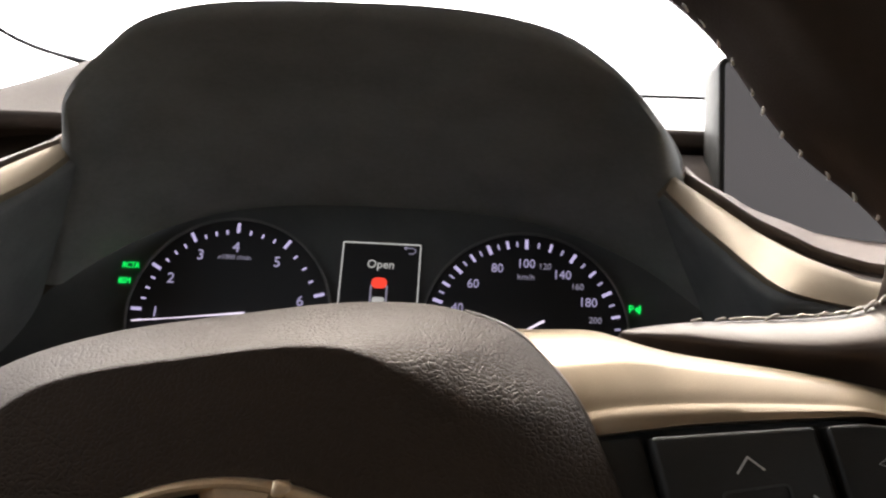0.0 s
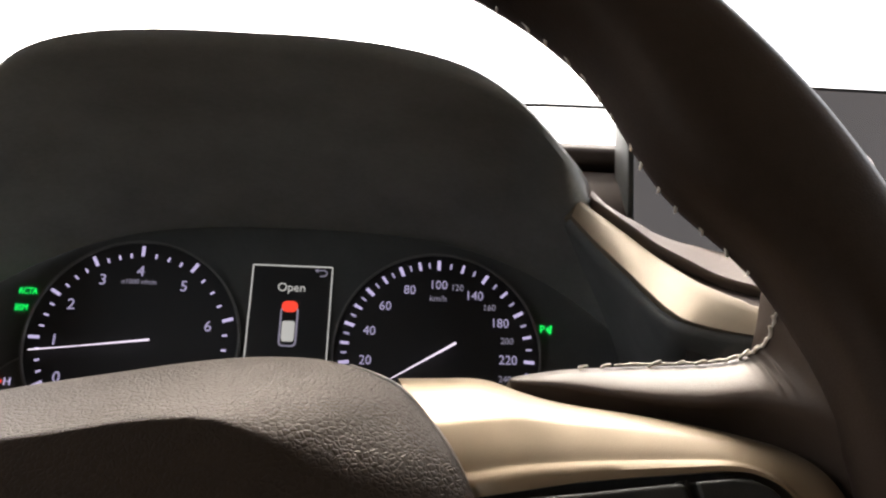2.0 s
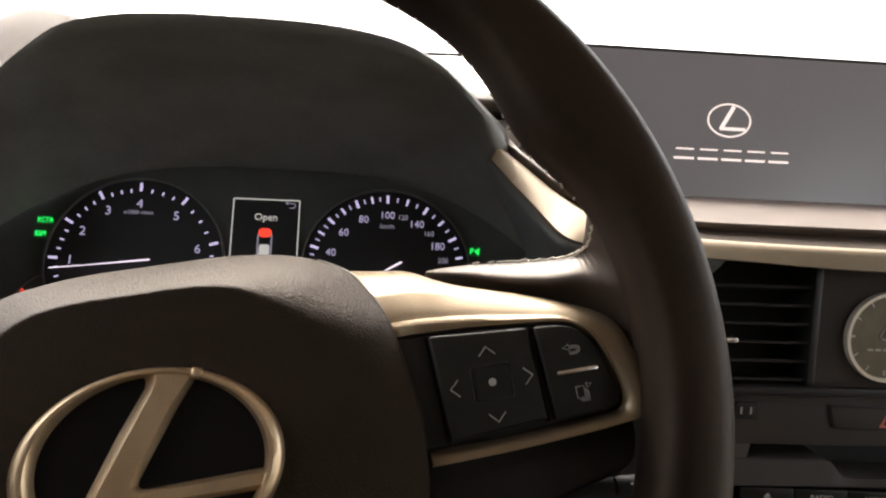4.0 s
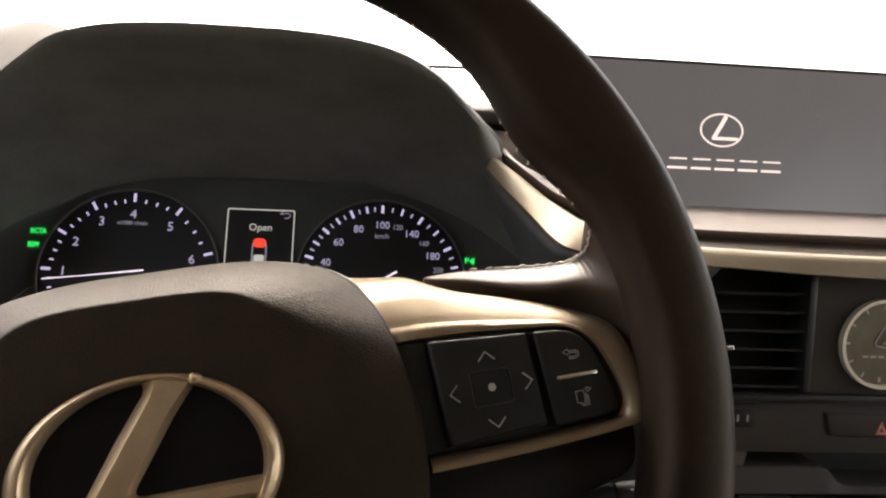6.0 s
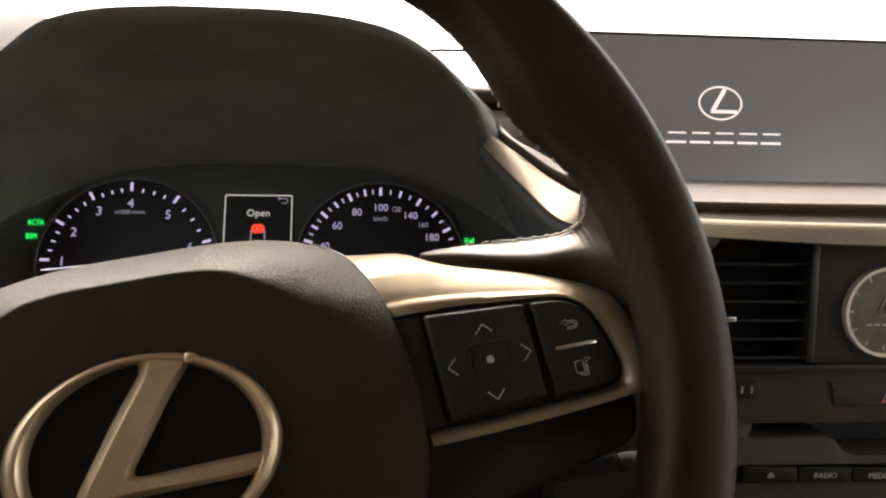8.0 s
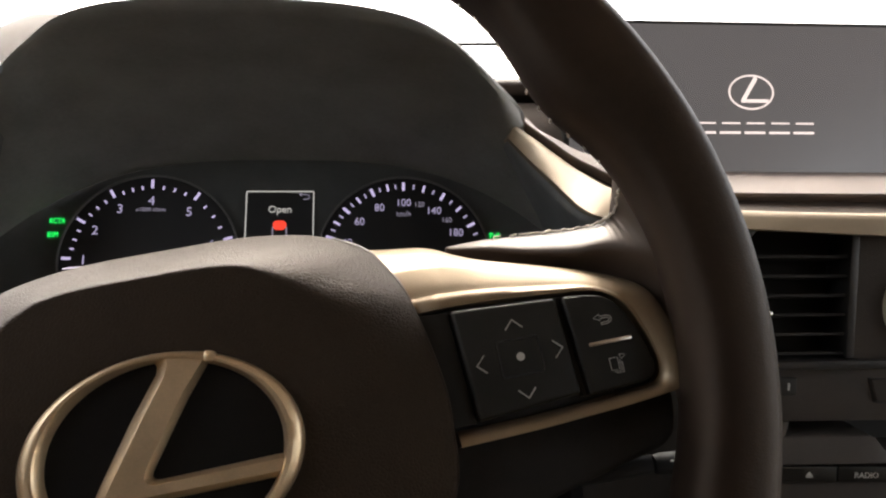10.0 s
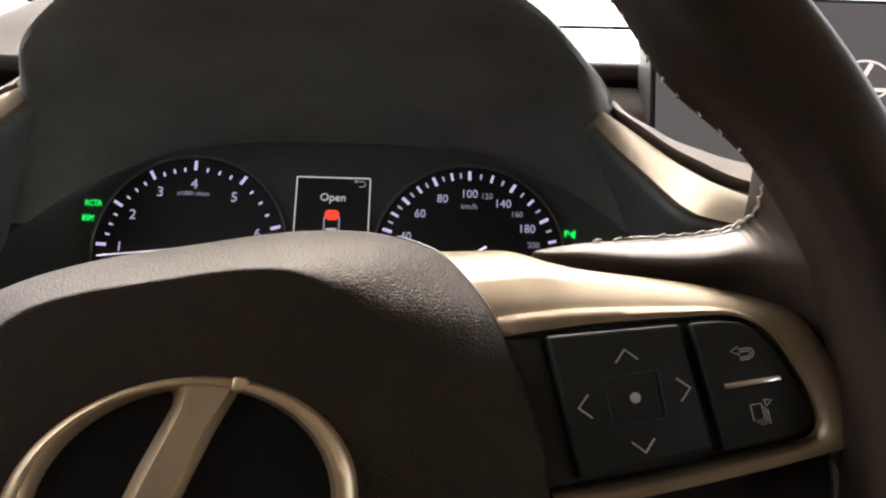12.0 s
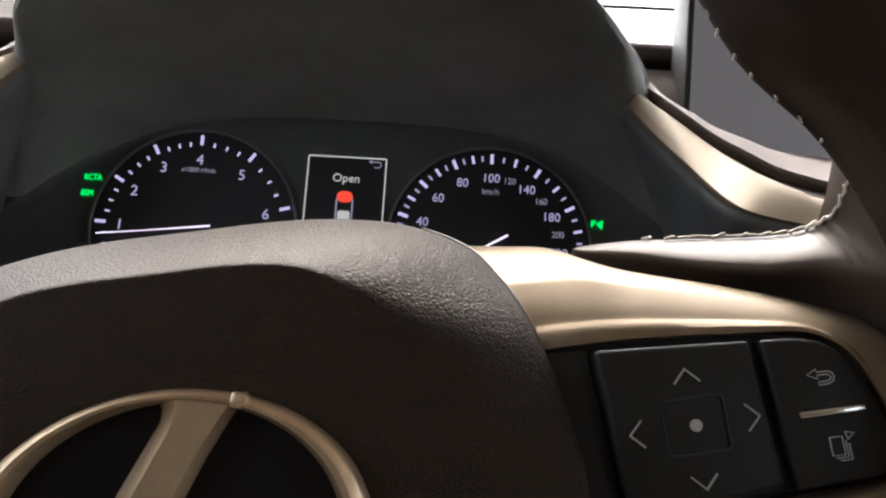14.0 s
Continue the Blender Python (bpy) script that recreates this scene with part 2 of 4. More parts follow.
# ---------------------------------------------------------------- shell of the cabin
tagged(part("floor", box(-0.52, 1.26, -2.0, 0.75, 0.06, 0.10), CARPET), "brown carpeted car floor", "floor", "", "structure")
tagged(part("ceiling", box(-0.52, 1.26, -2.0, 0.10, 1.31, 1.37), HEADLINER), "beige fabric headliner", "ceiling", "", "structure")
tagged(part("wall_rear", box(-0.52, 1.26, -2.04, -2.0, 0.06, 1.37), CLOTH), "plain closed cabin end", "wall", "", "structure")
tagged(part("wall_front", box(-0.52, 1.26, 0.75, 0.79, 0.06, 0.93), BLACK), "black bulkhead under the windscreen", "wall", "", "structure")
for side, x0 in (("left", -0.56), ("right", 1.26)):
    low = box(x0, x0 + 0.04, -2.0, 0.79, 0.06, 0.92)
    if side == "right":
        low = merged(box(x0, x0 + 0.04, -2.0, -0.85, 0.06, 0.92), box(x0, x0 + 0.04, 0.02, 0.79, 0.06, 0.92), box(x0, x0 + 0.04, -0.85, 0.02, 0.06, 0.45))
    tagged(part("wall_" + side, low, CLOTH), "brown side panel with the passenger door standing open" if side == "right" else "brown door panel under the side window", "wall", "", "structure")
    rear = box(x0, x0 + 0.04, -2.0, -0.85, 0.92, 1.37)
    # unseen opening, added on the right only to let in more side light
    if side == "right":
        rear = merged(box(x0, x0 + 0.04, -1.05, -0.85, 0.92, 1.37), box(x0, x0 + 0.04, -2.0, -1.75, 0.92, 1.37))
    tagged(part("wall_" + side + "_rear", rear, CLOTH), "brown door post and rear quarter round an unseen opening for side light" if side == "right" else "plain brown panel behind the side window", "wall", "", "structure")
tagged(part("ground", box(-60, 60, -60, 60, -0.30, -0.25), CONCRETE), "pale concrete ground outside", "ground", "", "structure")

# windscreen and pillars
SILL = [(-0.52, 0.30, 1.050), (-0.469, 0.40, 1.007), (-0.406, 0.42, 0.987), (-0.33, 0.44, 0.975), (-0.1, 0.48, 0.974), (0.20, 0.50, 0.985), (0.40, 0.50, 0.986), (0.84, 0.48, 0.980), (1.26, 0.36, 1.02)]
sill = spline(SILL, 60)
base = [(p[0], p[1] + 0.03, 0.928) for p in sill]
glass = part("window_1", sheet([base, sill, spline([(-0.46, 0.08, 1.315), (0.37, 0.11, 1.325), (1.20, 0.08, 1.315)], 60)]), GLASS, None, "clear windscreen glass", kind="structure", category="windscreen")
glass.visible_shadow = False
tagged(part("windscreen_wiper", tube([tuple(p) for p in sill], [0.0024 + 0.0045 * math.exp(-((p[0] + 0.365) / 0.03) ** 2) for p in sill], 8), SEAL), "slim black wiper lying along the windscreen base", "wiper")
for name, s in (("pillar_left", -1), ("pillar_right", 1)):
    a, b = Vector((0.37 + s * 0.89, 0.30, 1.03)), Vector((0.37 + s * 0.84, 0.06, 1.33))
    tagged(part(name, tube([a.lerp(b, i / 8) + Vector((0, 0, 0.03 * math.sin(math.pi * i / 8))) for i in range(9)], 0.018, 10), SEAL), "slim dark windscreen pillar", "pillar", "", "structure")


# ---------------------------------------------------------------- dashboard
dashboard = thing("dashboard", None, "brown leather dashboard with champagne trim and black panels", "dashboard")


def dash_rows():
    rows = []
    for y, z in ((0.055, 0.843), (0.08, 0.866), (0.098, 0.8755), (0.13, 0.878), (0.20, 0.880), (0.29, 0.884), (0.33, 0.890), (0.42, 0.905), (0.50, 0.920), (0.54, 0.924)):
        rows.append([(x, y - (0.09 * ((x - 0.37) / 0.9) ** 2) * (y - 0.05) / 0.45, z + 0.006 * ((x - 0.37) / 0.9) ** 4) for x in np.linspace(-0.52, 1.26, 60)])
    return rows


part("top_pad", sheet(dash_rows() + [[(x, 0.60, 0.6) for x in np.linspace(-0.52, 1.26, 60)], [(x, 0.06, 0.6) for x in np.linspace(-0.52, 1.26, 60)]], along=True), COWL, dashboard, "brown leather lower top pad", 60)

# upper pad with a rounded nose over a dark undercut; its driver's end swells behind the hood
NOSE = [(-0.52, -0.02, 0.860), (-0.35, 0.015, 0.864), (-0.25, 0.03, 0.8665), (-0.12, 0.07, 0.872), (0.10, 0.10, 0.880), (0.20, 0.10, 0.8812), (0.37, 0.105, 0.881), (0.60, 0.10, 0.880), (1.0, 0.08, 0.878), (1.25, 0.05, 0.876)]


def upper_pad_rows():
    rows = []
    for x, y, z in spline(NOSE, 120):
        swell = 0.06 * math.exp(-((x + 0.23) / 0.075) ** 2)
        rows.append([(x, y + a, z + b + (swell * min(1.0, a / 0.17) if a > 0.02 else 0.0)) for a, b in (
            (0.035, -0.012), (0.030, -0.003), (0.004, 0.0), (0.0005, 0.0018), (0.0, 0.005), (0.0, 0.0085), (0.0016, 0.0112), (0.006, 0.0128), (0.015, 0.0140), (0.05, 0.0190), (0.11, 0.0270), (0.17, 0.0335), (0.25, 0.0400), (0.36, 0.0480), (0.42, 0.030))])
    return rows


part("upper_pad", sheet(upper_pad_rows(), caps=True), COWL, dashboard, "brown leather upper pad", 60)

# padded roll above the trim, from the tip beside the hood out to the far door
RIDGE = [(0.1573, -0.052, 0.8508), (0.1676, -0.072, 0.8403), (0.1804, -0.088, 0.8290), (0.1920, -0.096, 0.8224), (0.2055, -0.101, 0.8158), (0.2198, -0.103, 0.8120), (0.2332, -0.104, 0.8100), (0.28, -0.104, 0.8085), (0.40, -0.104, 0.8080), (0.62, -0.104, 0.8075), (0.95, -0.10, 0.807), (1.25, -0.08, 0.807)]
CROWN = [(0.1584, -0.048, 0.8545), (0.1690, -0.054, 0.8437), (0.1935, -0.030, 0.8335), (0.2310, 0.000, 0.8275), (0.2570, 0.020, 0.8240), (0.2830, 0.035, 0.8222), (0.2990, 0.040, 0.8212), (0.345, 0.045, 0.8206), (0.43, 0.046, 0.8204), (0.62, 0.046, 0.820), (0.95, 0.05, 0.820), (1.25, 0.07, 0.820)]


def roll_rows(ridge, crown, n=100):
    """Skin of the roll: over the crown to the ridge, then under it into the gap above the trim."""
    rows = []
    for r, c in zip(spline(ridge, n), spline(crown, n)):
        w = min(1.0, np.linalg.norm(c - r) / 0.04)
        row = [c + np.array([0, 0.008, -0.03]), c + np.array([0, 0.003, -0.002])]
        row += [c + (r - c) * f + np.array([0, 0, 0.0035 * w * math.sin(math.pi * f ** 1.6)]) for f in (0.0, 0.2, 0.4, 0.6, 0.75, 0.88, 0.96)]
        row += [r + np.array([0, -0.0006, 0.0]) , r + np.array([0, -0.0008, -0.0012]), r + np.array([0, 0.0008, -0.0028]), r + np.array([0, 0.0036, -0.0056]), r + np.array([0, 0.016, -0.011])]
        rows.append(row)
    return rows


def leftward(line):
    return [(-x - 0.009, y, z + 0.003) for x, y, z in line if x < 0.6]


part("padded_roll", sheet(roll_rows(RIDGE, CROWN), caps=True), DASH_HIDE, dashboard, "tan leather roll", 60)
part("padded_roll", sheet(roll_rows(leftward(RIDGE), leftward(CROWN)), caps=True), DASH_HIDE, dashboard, "tan leather roll", 60)

# champagne trim round the dials and out along the centre
TRIM_IN = [(0.1445, -0.0655, 0.8395), (0.1555, -0.080, 0.8255), (0.1650, -0.100, 0.8132), (0.1705, -0.118, 0.8048), (0.1748, -0.131, 0.7993), (0.1815, -0.139, 0.7958), (0.2010, -0.140, 0.7925), (0.2196, -0.140, 0.7915), (0.27, -0.138, 0.789), (0.38, -0.136, 0.7845), (0.62, -0.136, 0.783), (0.95, -0.13, 0.783), (1.25, -0.11, 0.783)]
TRIM_OUT = [(0.1500, -0.0575, 0.8492), (0.1580, -0.0640, 0.8427), (0.1655, -0.0720, 0.8366), (0.1796, -0.095, 0.8226), (0.1900, -0.115, 0.8138), (0.1975, -0.1225, 0.8098), (0.2070, -0.1275, 0.8062), (0.2190, -0.1295, 0.8028), (0.27, -0.130, 0.7990), (0.38, -0.130, 0.7970), (0.62, -0.130, 0.796), (0.95, -0.124, 0.796), (1.25, -0.104, 0.796)]


def trim_rows(a, b, n=110):
    rows = []
    for p, q in zip(spline(a, n), spline(b, n)):
        p, q = Vector(p), Vector(q)
        w = (q - p).length
        o = Vector((0, -1, 0.25)).normalized()
        back = Vector((0, 0.030, 0))
        rows.append([p + back, p + Vector((0, 0.003, 0)), p + (q - p) * 0.06 + o * w * 0.05, p.lerp(q, 0.35) + o * w * 0.07, p.lerp(q, 0.7) + o * w * 0.07, p.lerp(q, 0.92) + o * w * 0.04, q + Vector((0, 0.003, 0)), q + back * 0.6])
    return rows


part("trim", sheet(trim_rows(TRIM_IN, TRIM_OUT), caps=True), TRIM, dashboard, "satin champagne metal trim", 50)
left_in = [(-0.1567, -0.063, 0.8435)] + [(-x - 0.008, y, z + 0.0045) for x, y, z in TRIM_IN[1:7]] + [(-0.30, -0.14, 0.795), (-0.51, -0.13, 0.79)]
left_out = [(-0.1615, -0.059, 0.8515)] + [(-x - 0.008, y, z + 0.0055) for x, y, z in TRIM_OUT[1:7]] + [(-0.30, -0.13, 0.81), (-0.51, -0.12, 0.805)]
part("trim", sheet(trim_rows(left_in, left_out), caps=True), TRIM, dashboard, "satin champagne metal trim", 50)

def gap_rows(a, b, n=110):
    return [[(p[0], p[1] + 0.006, p[2] - 0.002), (q[0], q[1] + 0.008, q[2] - 0.0035)] for p, q in zip(spline(a, n), spline(b, n))]


# closes the gap under the roll; its dark brown stands in for shade
part("shadow_gap", sheet(gap_rows(TRIM_OUT, RIDGE)), COWL, dashboard, "dark brown strip for the shade in the gap")

# dark inner frame between the trim and the dials
def frame_rows(side):
    rows = []
    pts = spline([(side * abs(x), y, z) for x, y, z in (TRIM_IN[:9] if side > 0 else left_in[:8])], 50)
    for i, p in enumerate(pts):
        k = i / 49
        far = np.array(DIALS @ Vector((side * (0.185 if side > 0 else 0.196) + side * 0.05 * k * k, -0.028 - 0.07 * k, -0.0025)))
        row = [p + np.array([side * a, b, c]) for a, b, c in ((0.003, 0.004, 0.002), (0.0, 0.0045, -0.0012), (-0.0012, 0.0050, -0.0026), (-0.0014, 0.0075, -0.0046))]
        edge_ = row[-1]
        rows.append([tuple(q) for q in row + [edge_ + (far - edge_) * f + np.array([0, 0, -0.002 * math.sin(math.pi * f)]) for f in (0.06, 0.15, 0.35, 0.65, 1.0)]])
    return rows


part("inner_frame", sheet(frame_rows(1)), FRAME, dashboard, "matt dark grey frame", 60)
part("inner_frame", sheet(frame_rows(-1)), FRAME, dashboard, "matt dark grey frame", 60)

# hood over the dials
EDGE = [(0.0, -0.150, 0.9030), (0.030, -0.1495, 0.9028), (0.060, -0.1455, 0.9010), (0.085, -0.137, 0.8968), (0.1055, -0.1225, 0.8887), (0.1205, -0.114, 0.8775), (0.1335, -0.098, 0.8680), (0.1462, -0.072, 0.8615), (0.1545, -0.052, 0.8555), (0.1535, -0.052, 0.8455)]
LEFT_EDGE = [(-x * 1.06, y, z - 0.0028 * math.exp(-((x - 0.108) / 0.024) ** 2)) for x, y, z in EDGE[1:]][::-1]
edge = spline(LEFT_EDGE + EDGE, 81)


def hood_shell_rows():
    rows = []
    for f, push in ((0.0, 0.0), (0.04, 0.0035), (0.15, 0.006), (0.4, 0.007), (0.7, 0.004), (1.0, 0.0)):
        row = []
        for p in edge:
            rear = np.array([p[0] * 0.97, 0.12, 0.845 + (p[2] - 0.845) * 0.55])
            q = p + (rear - p) * f
            c = np.array([p[0], 0, p[2] - 0.80])
            c = c / np.linalg.norm(c)
            row.append(q + c * push)
        rows.append(row)
    return rows


def hood_lining_rows():
    rows = []
    for f in (0.0, 0.02, 0.08, 0.18, 0.3, 0.42, 0.55, 0.68, 0.8, 0.9, 0.96, 1.0):
        row = []
        for p in edge:
            w = p[0] / 0.153
            face = DIALS @ Vector((p[0] * 1.22, 0.030 - 0.058 * min(1.0, abs(w)) ** 3, -0.002))
            q = p + (np.array(face) - p) * f
            q[2] += 0.011 * math.sin(math.pi * f) - 0.0025 * (f > 0) * (1 - f)
            row.append(q)
        rows.append(row)
    return rows


part("hood_shell", sheet(hood_shell_rows()), SOFT_BLACK, dashboard, "dark soft-touch hood", 60)
part("hood_lining", sheet(hood_lining_rows()), LINING, dashboard, "matt black hood lining", 60)

# panels under the trim
part("lower_panel", sheet([[(x, -0.118, 0.792), (x, -0.124, 0.770), (x, -0.118, 0.715), (x, -0.108, 0.66), (x, -0.09, 0.55), (x, -0.05, 0.30), (x, 0.2, 0.12)] for x in np.linspace(0.186, 0.262, 4)]), VENT, dashboard, "black lower panel")
part("lower_panel", sheet([[(x, -0.115, 0.792), (x, -0.118, 0.70), (x, -0.09, 0.55), (x, -0.05, 0.30), (x, 0.2, 0.12)] for x in np.linspace(-0.52, -0.185, 4)]), VENT, dashboard, "black lower panel")
part("lower_panel", sheet([[(x, 0.012, 0.66), (x, -0.05, 0.63), (x, -0.08, 0.55), (x, -0.05, 0.30), (x, 0.2, 0.12)] for x in np.linspace(-0.19, 0.19, 4)]), VENT, dashboard, "black panel under the dials")
part("lower_panel", sheet([[(x, -0.118, 0.790), (x, -0.112, 0.7), (x, -0.10, 0.5), (x, 0.2, 0.12)] for x in np.linspace(0.56, 1.25, 4)]), SOFT_BLACK, dashboard, "black panel")

# ---------------------------------------------------------------- centre stack
STACK = Matrix(((1, 0, 0, 0), (0, 0, -1, -0.12), (0, 1, 0, 0), (0, 0, 0, 1)))   # x right, y up, z towards the seats


def rounded(x0, x1, y0, y1, r, k=5):
    out = []
    for cx, cy, a0 in ((x1 - r, y1 - r, 0), (x0 + r, y1 - r, 90), (x0 + r, y0 + r, 180), (x1 - r, y0 + r, 270)):
        for i in range(k + 1):
            a = radians(a0 + 90 * i / k)
            out.append((cx + r * math.cos(a), cy + r * math.sin(a)))
    return out


def oval(cx, cy, a, b, k=64, turn=0.0):
    out = []
    for i in range(k):
        t = 2 * math.pi * i / k
        x, y = a * math.cos(t), b * math.sin(t)
        c, s = math.cos(turn), math.sin(turn)
        out.append((cx + x * c - y * s, cy + x * s + y * c))
    return out


centre_stack = thing("centre_stack", STACK, "dark brown-black centre stack with air vent, clock and radio keys", "centre stack")
part("facia", prism([(0.338, 0.712), (0.56, 0.712), (0.56, 0.786), (0.338, 0.786)], -0.03, -0.002, 0.001), SOFT_BLACK, centre_stack)
part("facia", prism([(0.262, 0.677), (0.56, 0.6755), (0.56, 0.7105), (0.262, 0.7105)], -0.034, -0.003, 0.001), SOFT_BLACK, centre_stack)
part("facia", prism([(0.262, 0.6532), (0.2985, 0.6532), (0.3040, 0.6765), (0.262, 0.6768)], -0.03, -0.0045, 0.001), SOFT_BLACK, centre_stack)
part("facia", prism([(0.262, 0.40), (0.56, 0.40), (0.56, 0.6375), (0.262, 0.6405)], -0.03, -0.004, 0.001), SOFT_BLACK, centre_stack)
part("ledge", prism([(0.262, 0.7085), (0.56, 0.7085), (0.56, 0.7135), (0.262, 0.7135)], -0.02, 0.003, 0.0015), BLACK, centre_stack, "thin black ledge")
for x in (0.262, 0.3375):
    part("vent_side", prism([(x - 0.004, 0.714), (x + 0.001, 0.714), (x + 0.001, 0.785), (x - 0.004, 0.785)], -0.035, -0.001, 0.0008), BLACK, centre_stack)
part("vent_back", prism([(0.203, 0.714), (0.338, 0.714), (0.338, 0.785), (0.203, 0.785)], -0.032, -0.026), VENT, centre_stack)
slat = None
for i in range(6):
    z = 0.7175 + i * 0.0112
    if slat is None:
        slat = prism(rounded(0.204, 0.336, -0.0008, 0.0008, 0.0006, 2), -0.024, -0.004, 0.0)
        slat = finish(slat, VENT, "slat")
    s = part("slat", slat, VENT, centre_stack)
    s.location = (0, z, 0)
    s.rotation_euler = (radians(-12), 0, 0)
part("vent_tab", prism(rounded(0.2785, 0.2870, 0.7395, 0.7425, 0.001, 3), -0.006, 0.003, 0.0006), CHROME, centre_stack, "small bright vent tab")

dash_clock = thing("dash_clock", STACK @ pose(0.3815, 0.7447, -0.002), "round analogue clock with silver rim", "clock")
part("rim", ring_band(oval(0, 0, 0.0272, 0.0272), oval(0, 0, 0.0250, 0.0250), 0, 0.0045, 0.001), CLOCK_RIM, dash_clock, "bright silver rim")
part("face", prism(oval(0, 0, 0.0252, 0.0252), 0.0, 0.0012), CLOCKFACE, dash_clock, "warm grey dial")
for i in range(12):
    a = radians(30 * i)
    part("hour_mark", bar((0.0205 * math.sin(a), 0.0205 * math.cos(a)), (0.0235 * math.sin(a), 0.0235 * math.cos(a)), 0.0008 if i % 3 else 0.0014, 0.0012, 0.0016), ICON, dash_clock)
part("hour_hand", bar((0, 0), (0.009, 0.010), 0.0014, 0.0018, 0.0024), CHROME, dash_clock)
part("minute_hand", bar((0, 0), (0.0185, 0.003), 0.0010, 0.0026, 0.0031), CHROME, dash_clock)
part("maker_mark", tube([(0.0011, 0.0108, 0.0016), (-0.0022, 0.0050, 0.0016), (-0.0047, 0.0002, 0.0016), (-0.0032, -0.0016, 0.0016), (0.0030, -0.0023, 0.0016)], 0.0004, 6), ICON, dash_clock, "pale bent stroke")
for k in range(5):
    part("mark_bar", bar((-0.0118 + 0.0050 * k, -0.0080), (-0.0082 + 0.0050 * k, -0.0080), 0.0013, 0.0012, 0.0015), ICON, dash_clock, "plain pale bar")

hazard_switch = thing("hazard_switch", STACK, "black hazard switch with red triangle", "switch")
part("surround", prism([(0.3488, 0.7022), (0.3525, 0.6876), (0.3560, 0.6868), (0.4250, 0.6850), (0.4250, 0.7010)], -0.006, -0.0024, 0.0003), BLACK, hazard_switch, "thin black edge")
part("key", prism([(0.3500, 0.7012), (0.3536, 0.6888), (0.3566, 0.6880), (0.4240, 0.6862), (0.4240, 0.7000)], -0.006, -0.0012, 0.0007), SOFT_BLACK, hazard_switch)
part("triangle", ring_band([(0.3822, 0.6888), (0.3900, 0.6886), (0.3861, 0.6970)], [(0.3846, 0.6903), (0.3876, 0.6902), (0.3861, 0.6932)], -0.0012, -0.0008, 0.0001), HAZARD, hazard_switch, "pale red triangle")
small_switch = thing("small_switch", STACK, "small black switch with two white marks", "switch")
part("key", prism(rounded(0.2905, 0.3055, 0.6925, 0.7030, 0.0015), -0.004, -0.0015, 0.0006), BUTTON, small_switch)
for x in (0.2945, 0.3005):
    part("mark", bar((x, 0.6958), (x, 0.7000), 0.0011, -0.0015, -0.0011), ICON, small_switch)

disc_slot = thing("disc_slot", STACK, "deep black disc slot over a sloping tray front", "disc player")
part("slot", box(0.262, 0.56, 0.640, 0.690, -0.040, -0.034), DIAL, disc_slot, "dark slot")
edge = [(0.262, 0.6680), (0.345, 0.6676), (0.3525, 0.6673), (0.3556, 0.6658), (0.3582, 0.6625), (0.3612, 0.6588), (0.3650, 0.6566), (0.3720, 0.6556), (0.40, 0.6550), (0.56, 0.6540)]
part("tray_front", sheet([[(x, y, -0.034) for x, y in edge], [(x, y, -0.0035) for x, y in edge], [(x, y - 0.0006, -0.0026) for x, y in edge], [(x, 0.6532 - 0.006 * (x - 0.262), 0.0005) for x, y in edge], [(x, 0.6524 - 0.006 * (x - 0.262), 0.0002) for x, y in edge], [(x, 0.6524 - 0.006 * (x - 0.262), -0.034) for x, y in edge]]), SOFT_BLACK, disc_slot, "sloping dark tray front", 25)
for i, word in enumerate(("", "RADIO", "MEDIA", "")):
    x, drop = 0.2970 + 0.0346 * i, 0.0010 * i
    k = thing("radio_key", STACK @ pose(x, 0.6466 - drop, 0, 0, 0, -1.4), "flat black radio key with white lettering", "button", "radio keys")
    part("cap", prism(rounded(0.0004, 0.0342, -0.0046, 0.0046, 0.0008, 2), -0.006, 0.0, 0.0006), BUTTON, k)
    if word:
        write("lettering", word, 0.0048, ICON, k, 0.0175, -0.0004, 0.0003)
    elif i == 0:
        part("eject_mark", merged(prism([(0.0155, -0.0006), (0.0197, -0.0006), (0.0176, 0.0016)], 0, 0.0003), bar((0.0155, -0.0014), (0.0197, -0.0014), 0.0007, 0, 0.0003)), ICON, k)

# display above the stack
SCREEN_AT = Matrix.Translation((0.370, 0.058, 0.8765)) @ pose(0, 0, 0, 90 - 9, 0, 0)
display_screen = thing("display_screen", SCREEN_AT, "wide dash display lit grey with pale start-up mark", "display")
part("housing", prism(rounded(-0.164, 0.164, -0.0625, 0.0625, 0.006), -0.035, -0.001, 0.002), BUTTON, display_screen, "black housing")
part("panel", prism(rounded(-0.160, 0.160, -0.0585, 0.0585, 0.004), -0.002, 0.001), SCREEN, display_screen, "grey lit panel")
mark = (-0.0165, 0.0055)
part("mark_ring", ring_band(oval(*mark, 0.0182, 0.0138), oval(*mark, 0.0168, 0.0124), 0.001, 0.0014, 0.0001), LOGO, display_screen, "pale oval outline")
part("mark_stroke", merged(bar((mark[0] + 0.004, mark[1] + 0.0115), (mark[0] - 0.0065, mark[1] - 0.0062), 0.0032, 0.001, 0.0014), bar((mark[0] - 0.008, mark[1] - 0.0068), (mark[0] + 0.0135, mark[1] - 0.0068), 0.0026, 0.001, 0.0014)), LOGO, display_screen, "pale bent stroke")
for i in range(5):
    xa = -0.0620 + i * 0.0196
    part("mark_bar", merged(bar((xa, -0.0262), (xa + 0.0165, -0.0262), 0.0019, 0.001, 0.0014), bar((xa + 0.002, -0.0188), (xa + 0.0165, -0.0188), 0.0013, 0.001, 0.0014)), LOGO, display_screen, "plain pale bars")


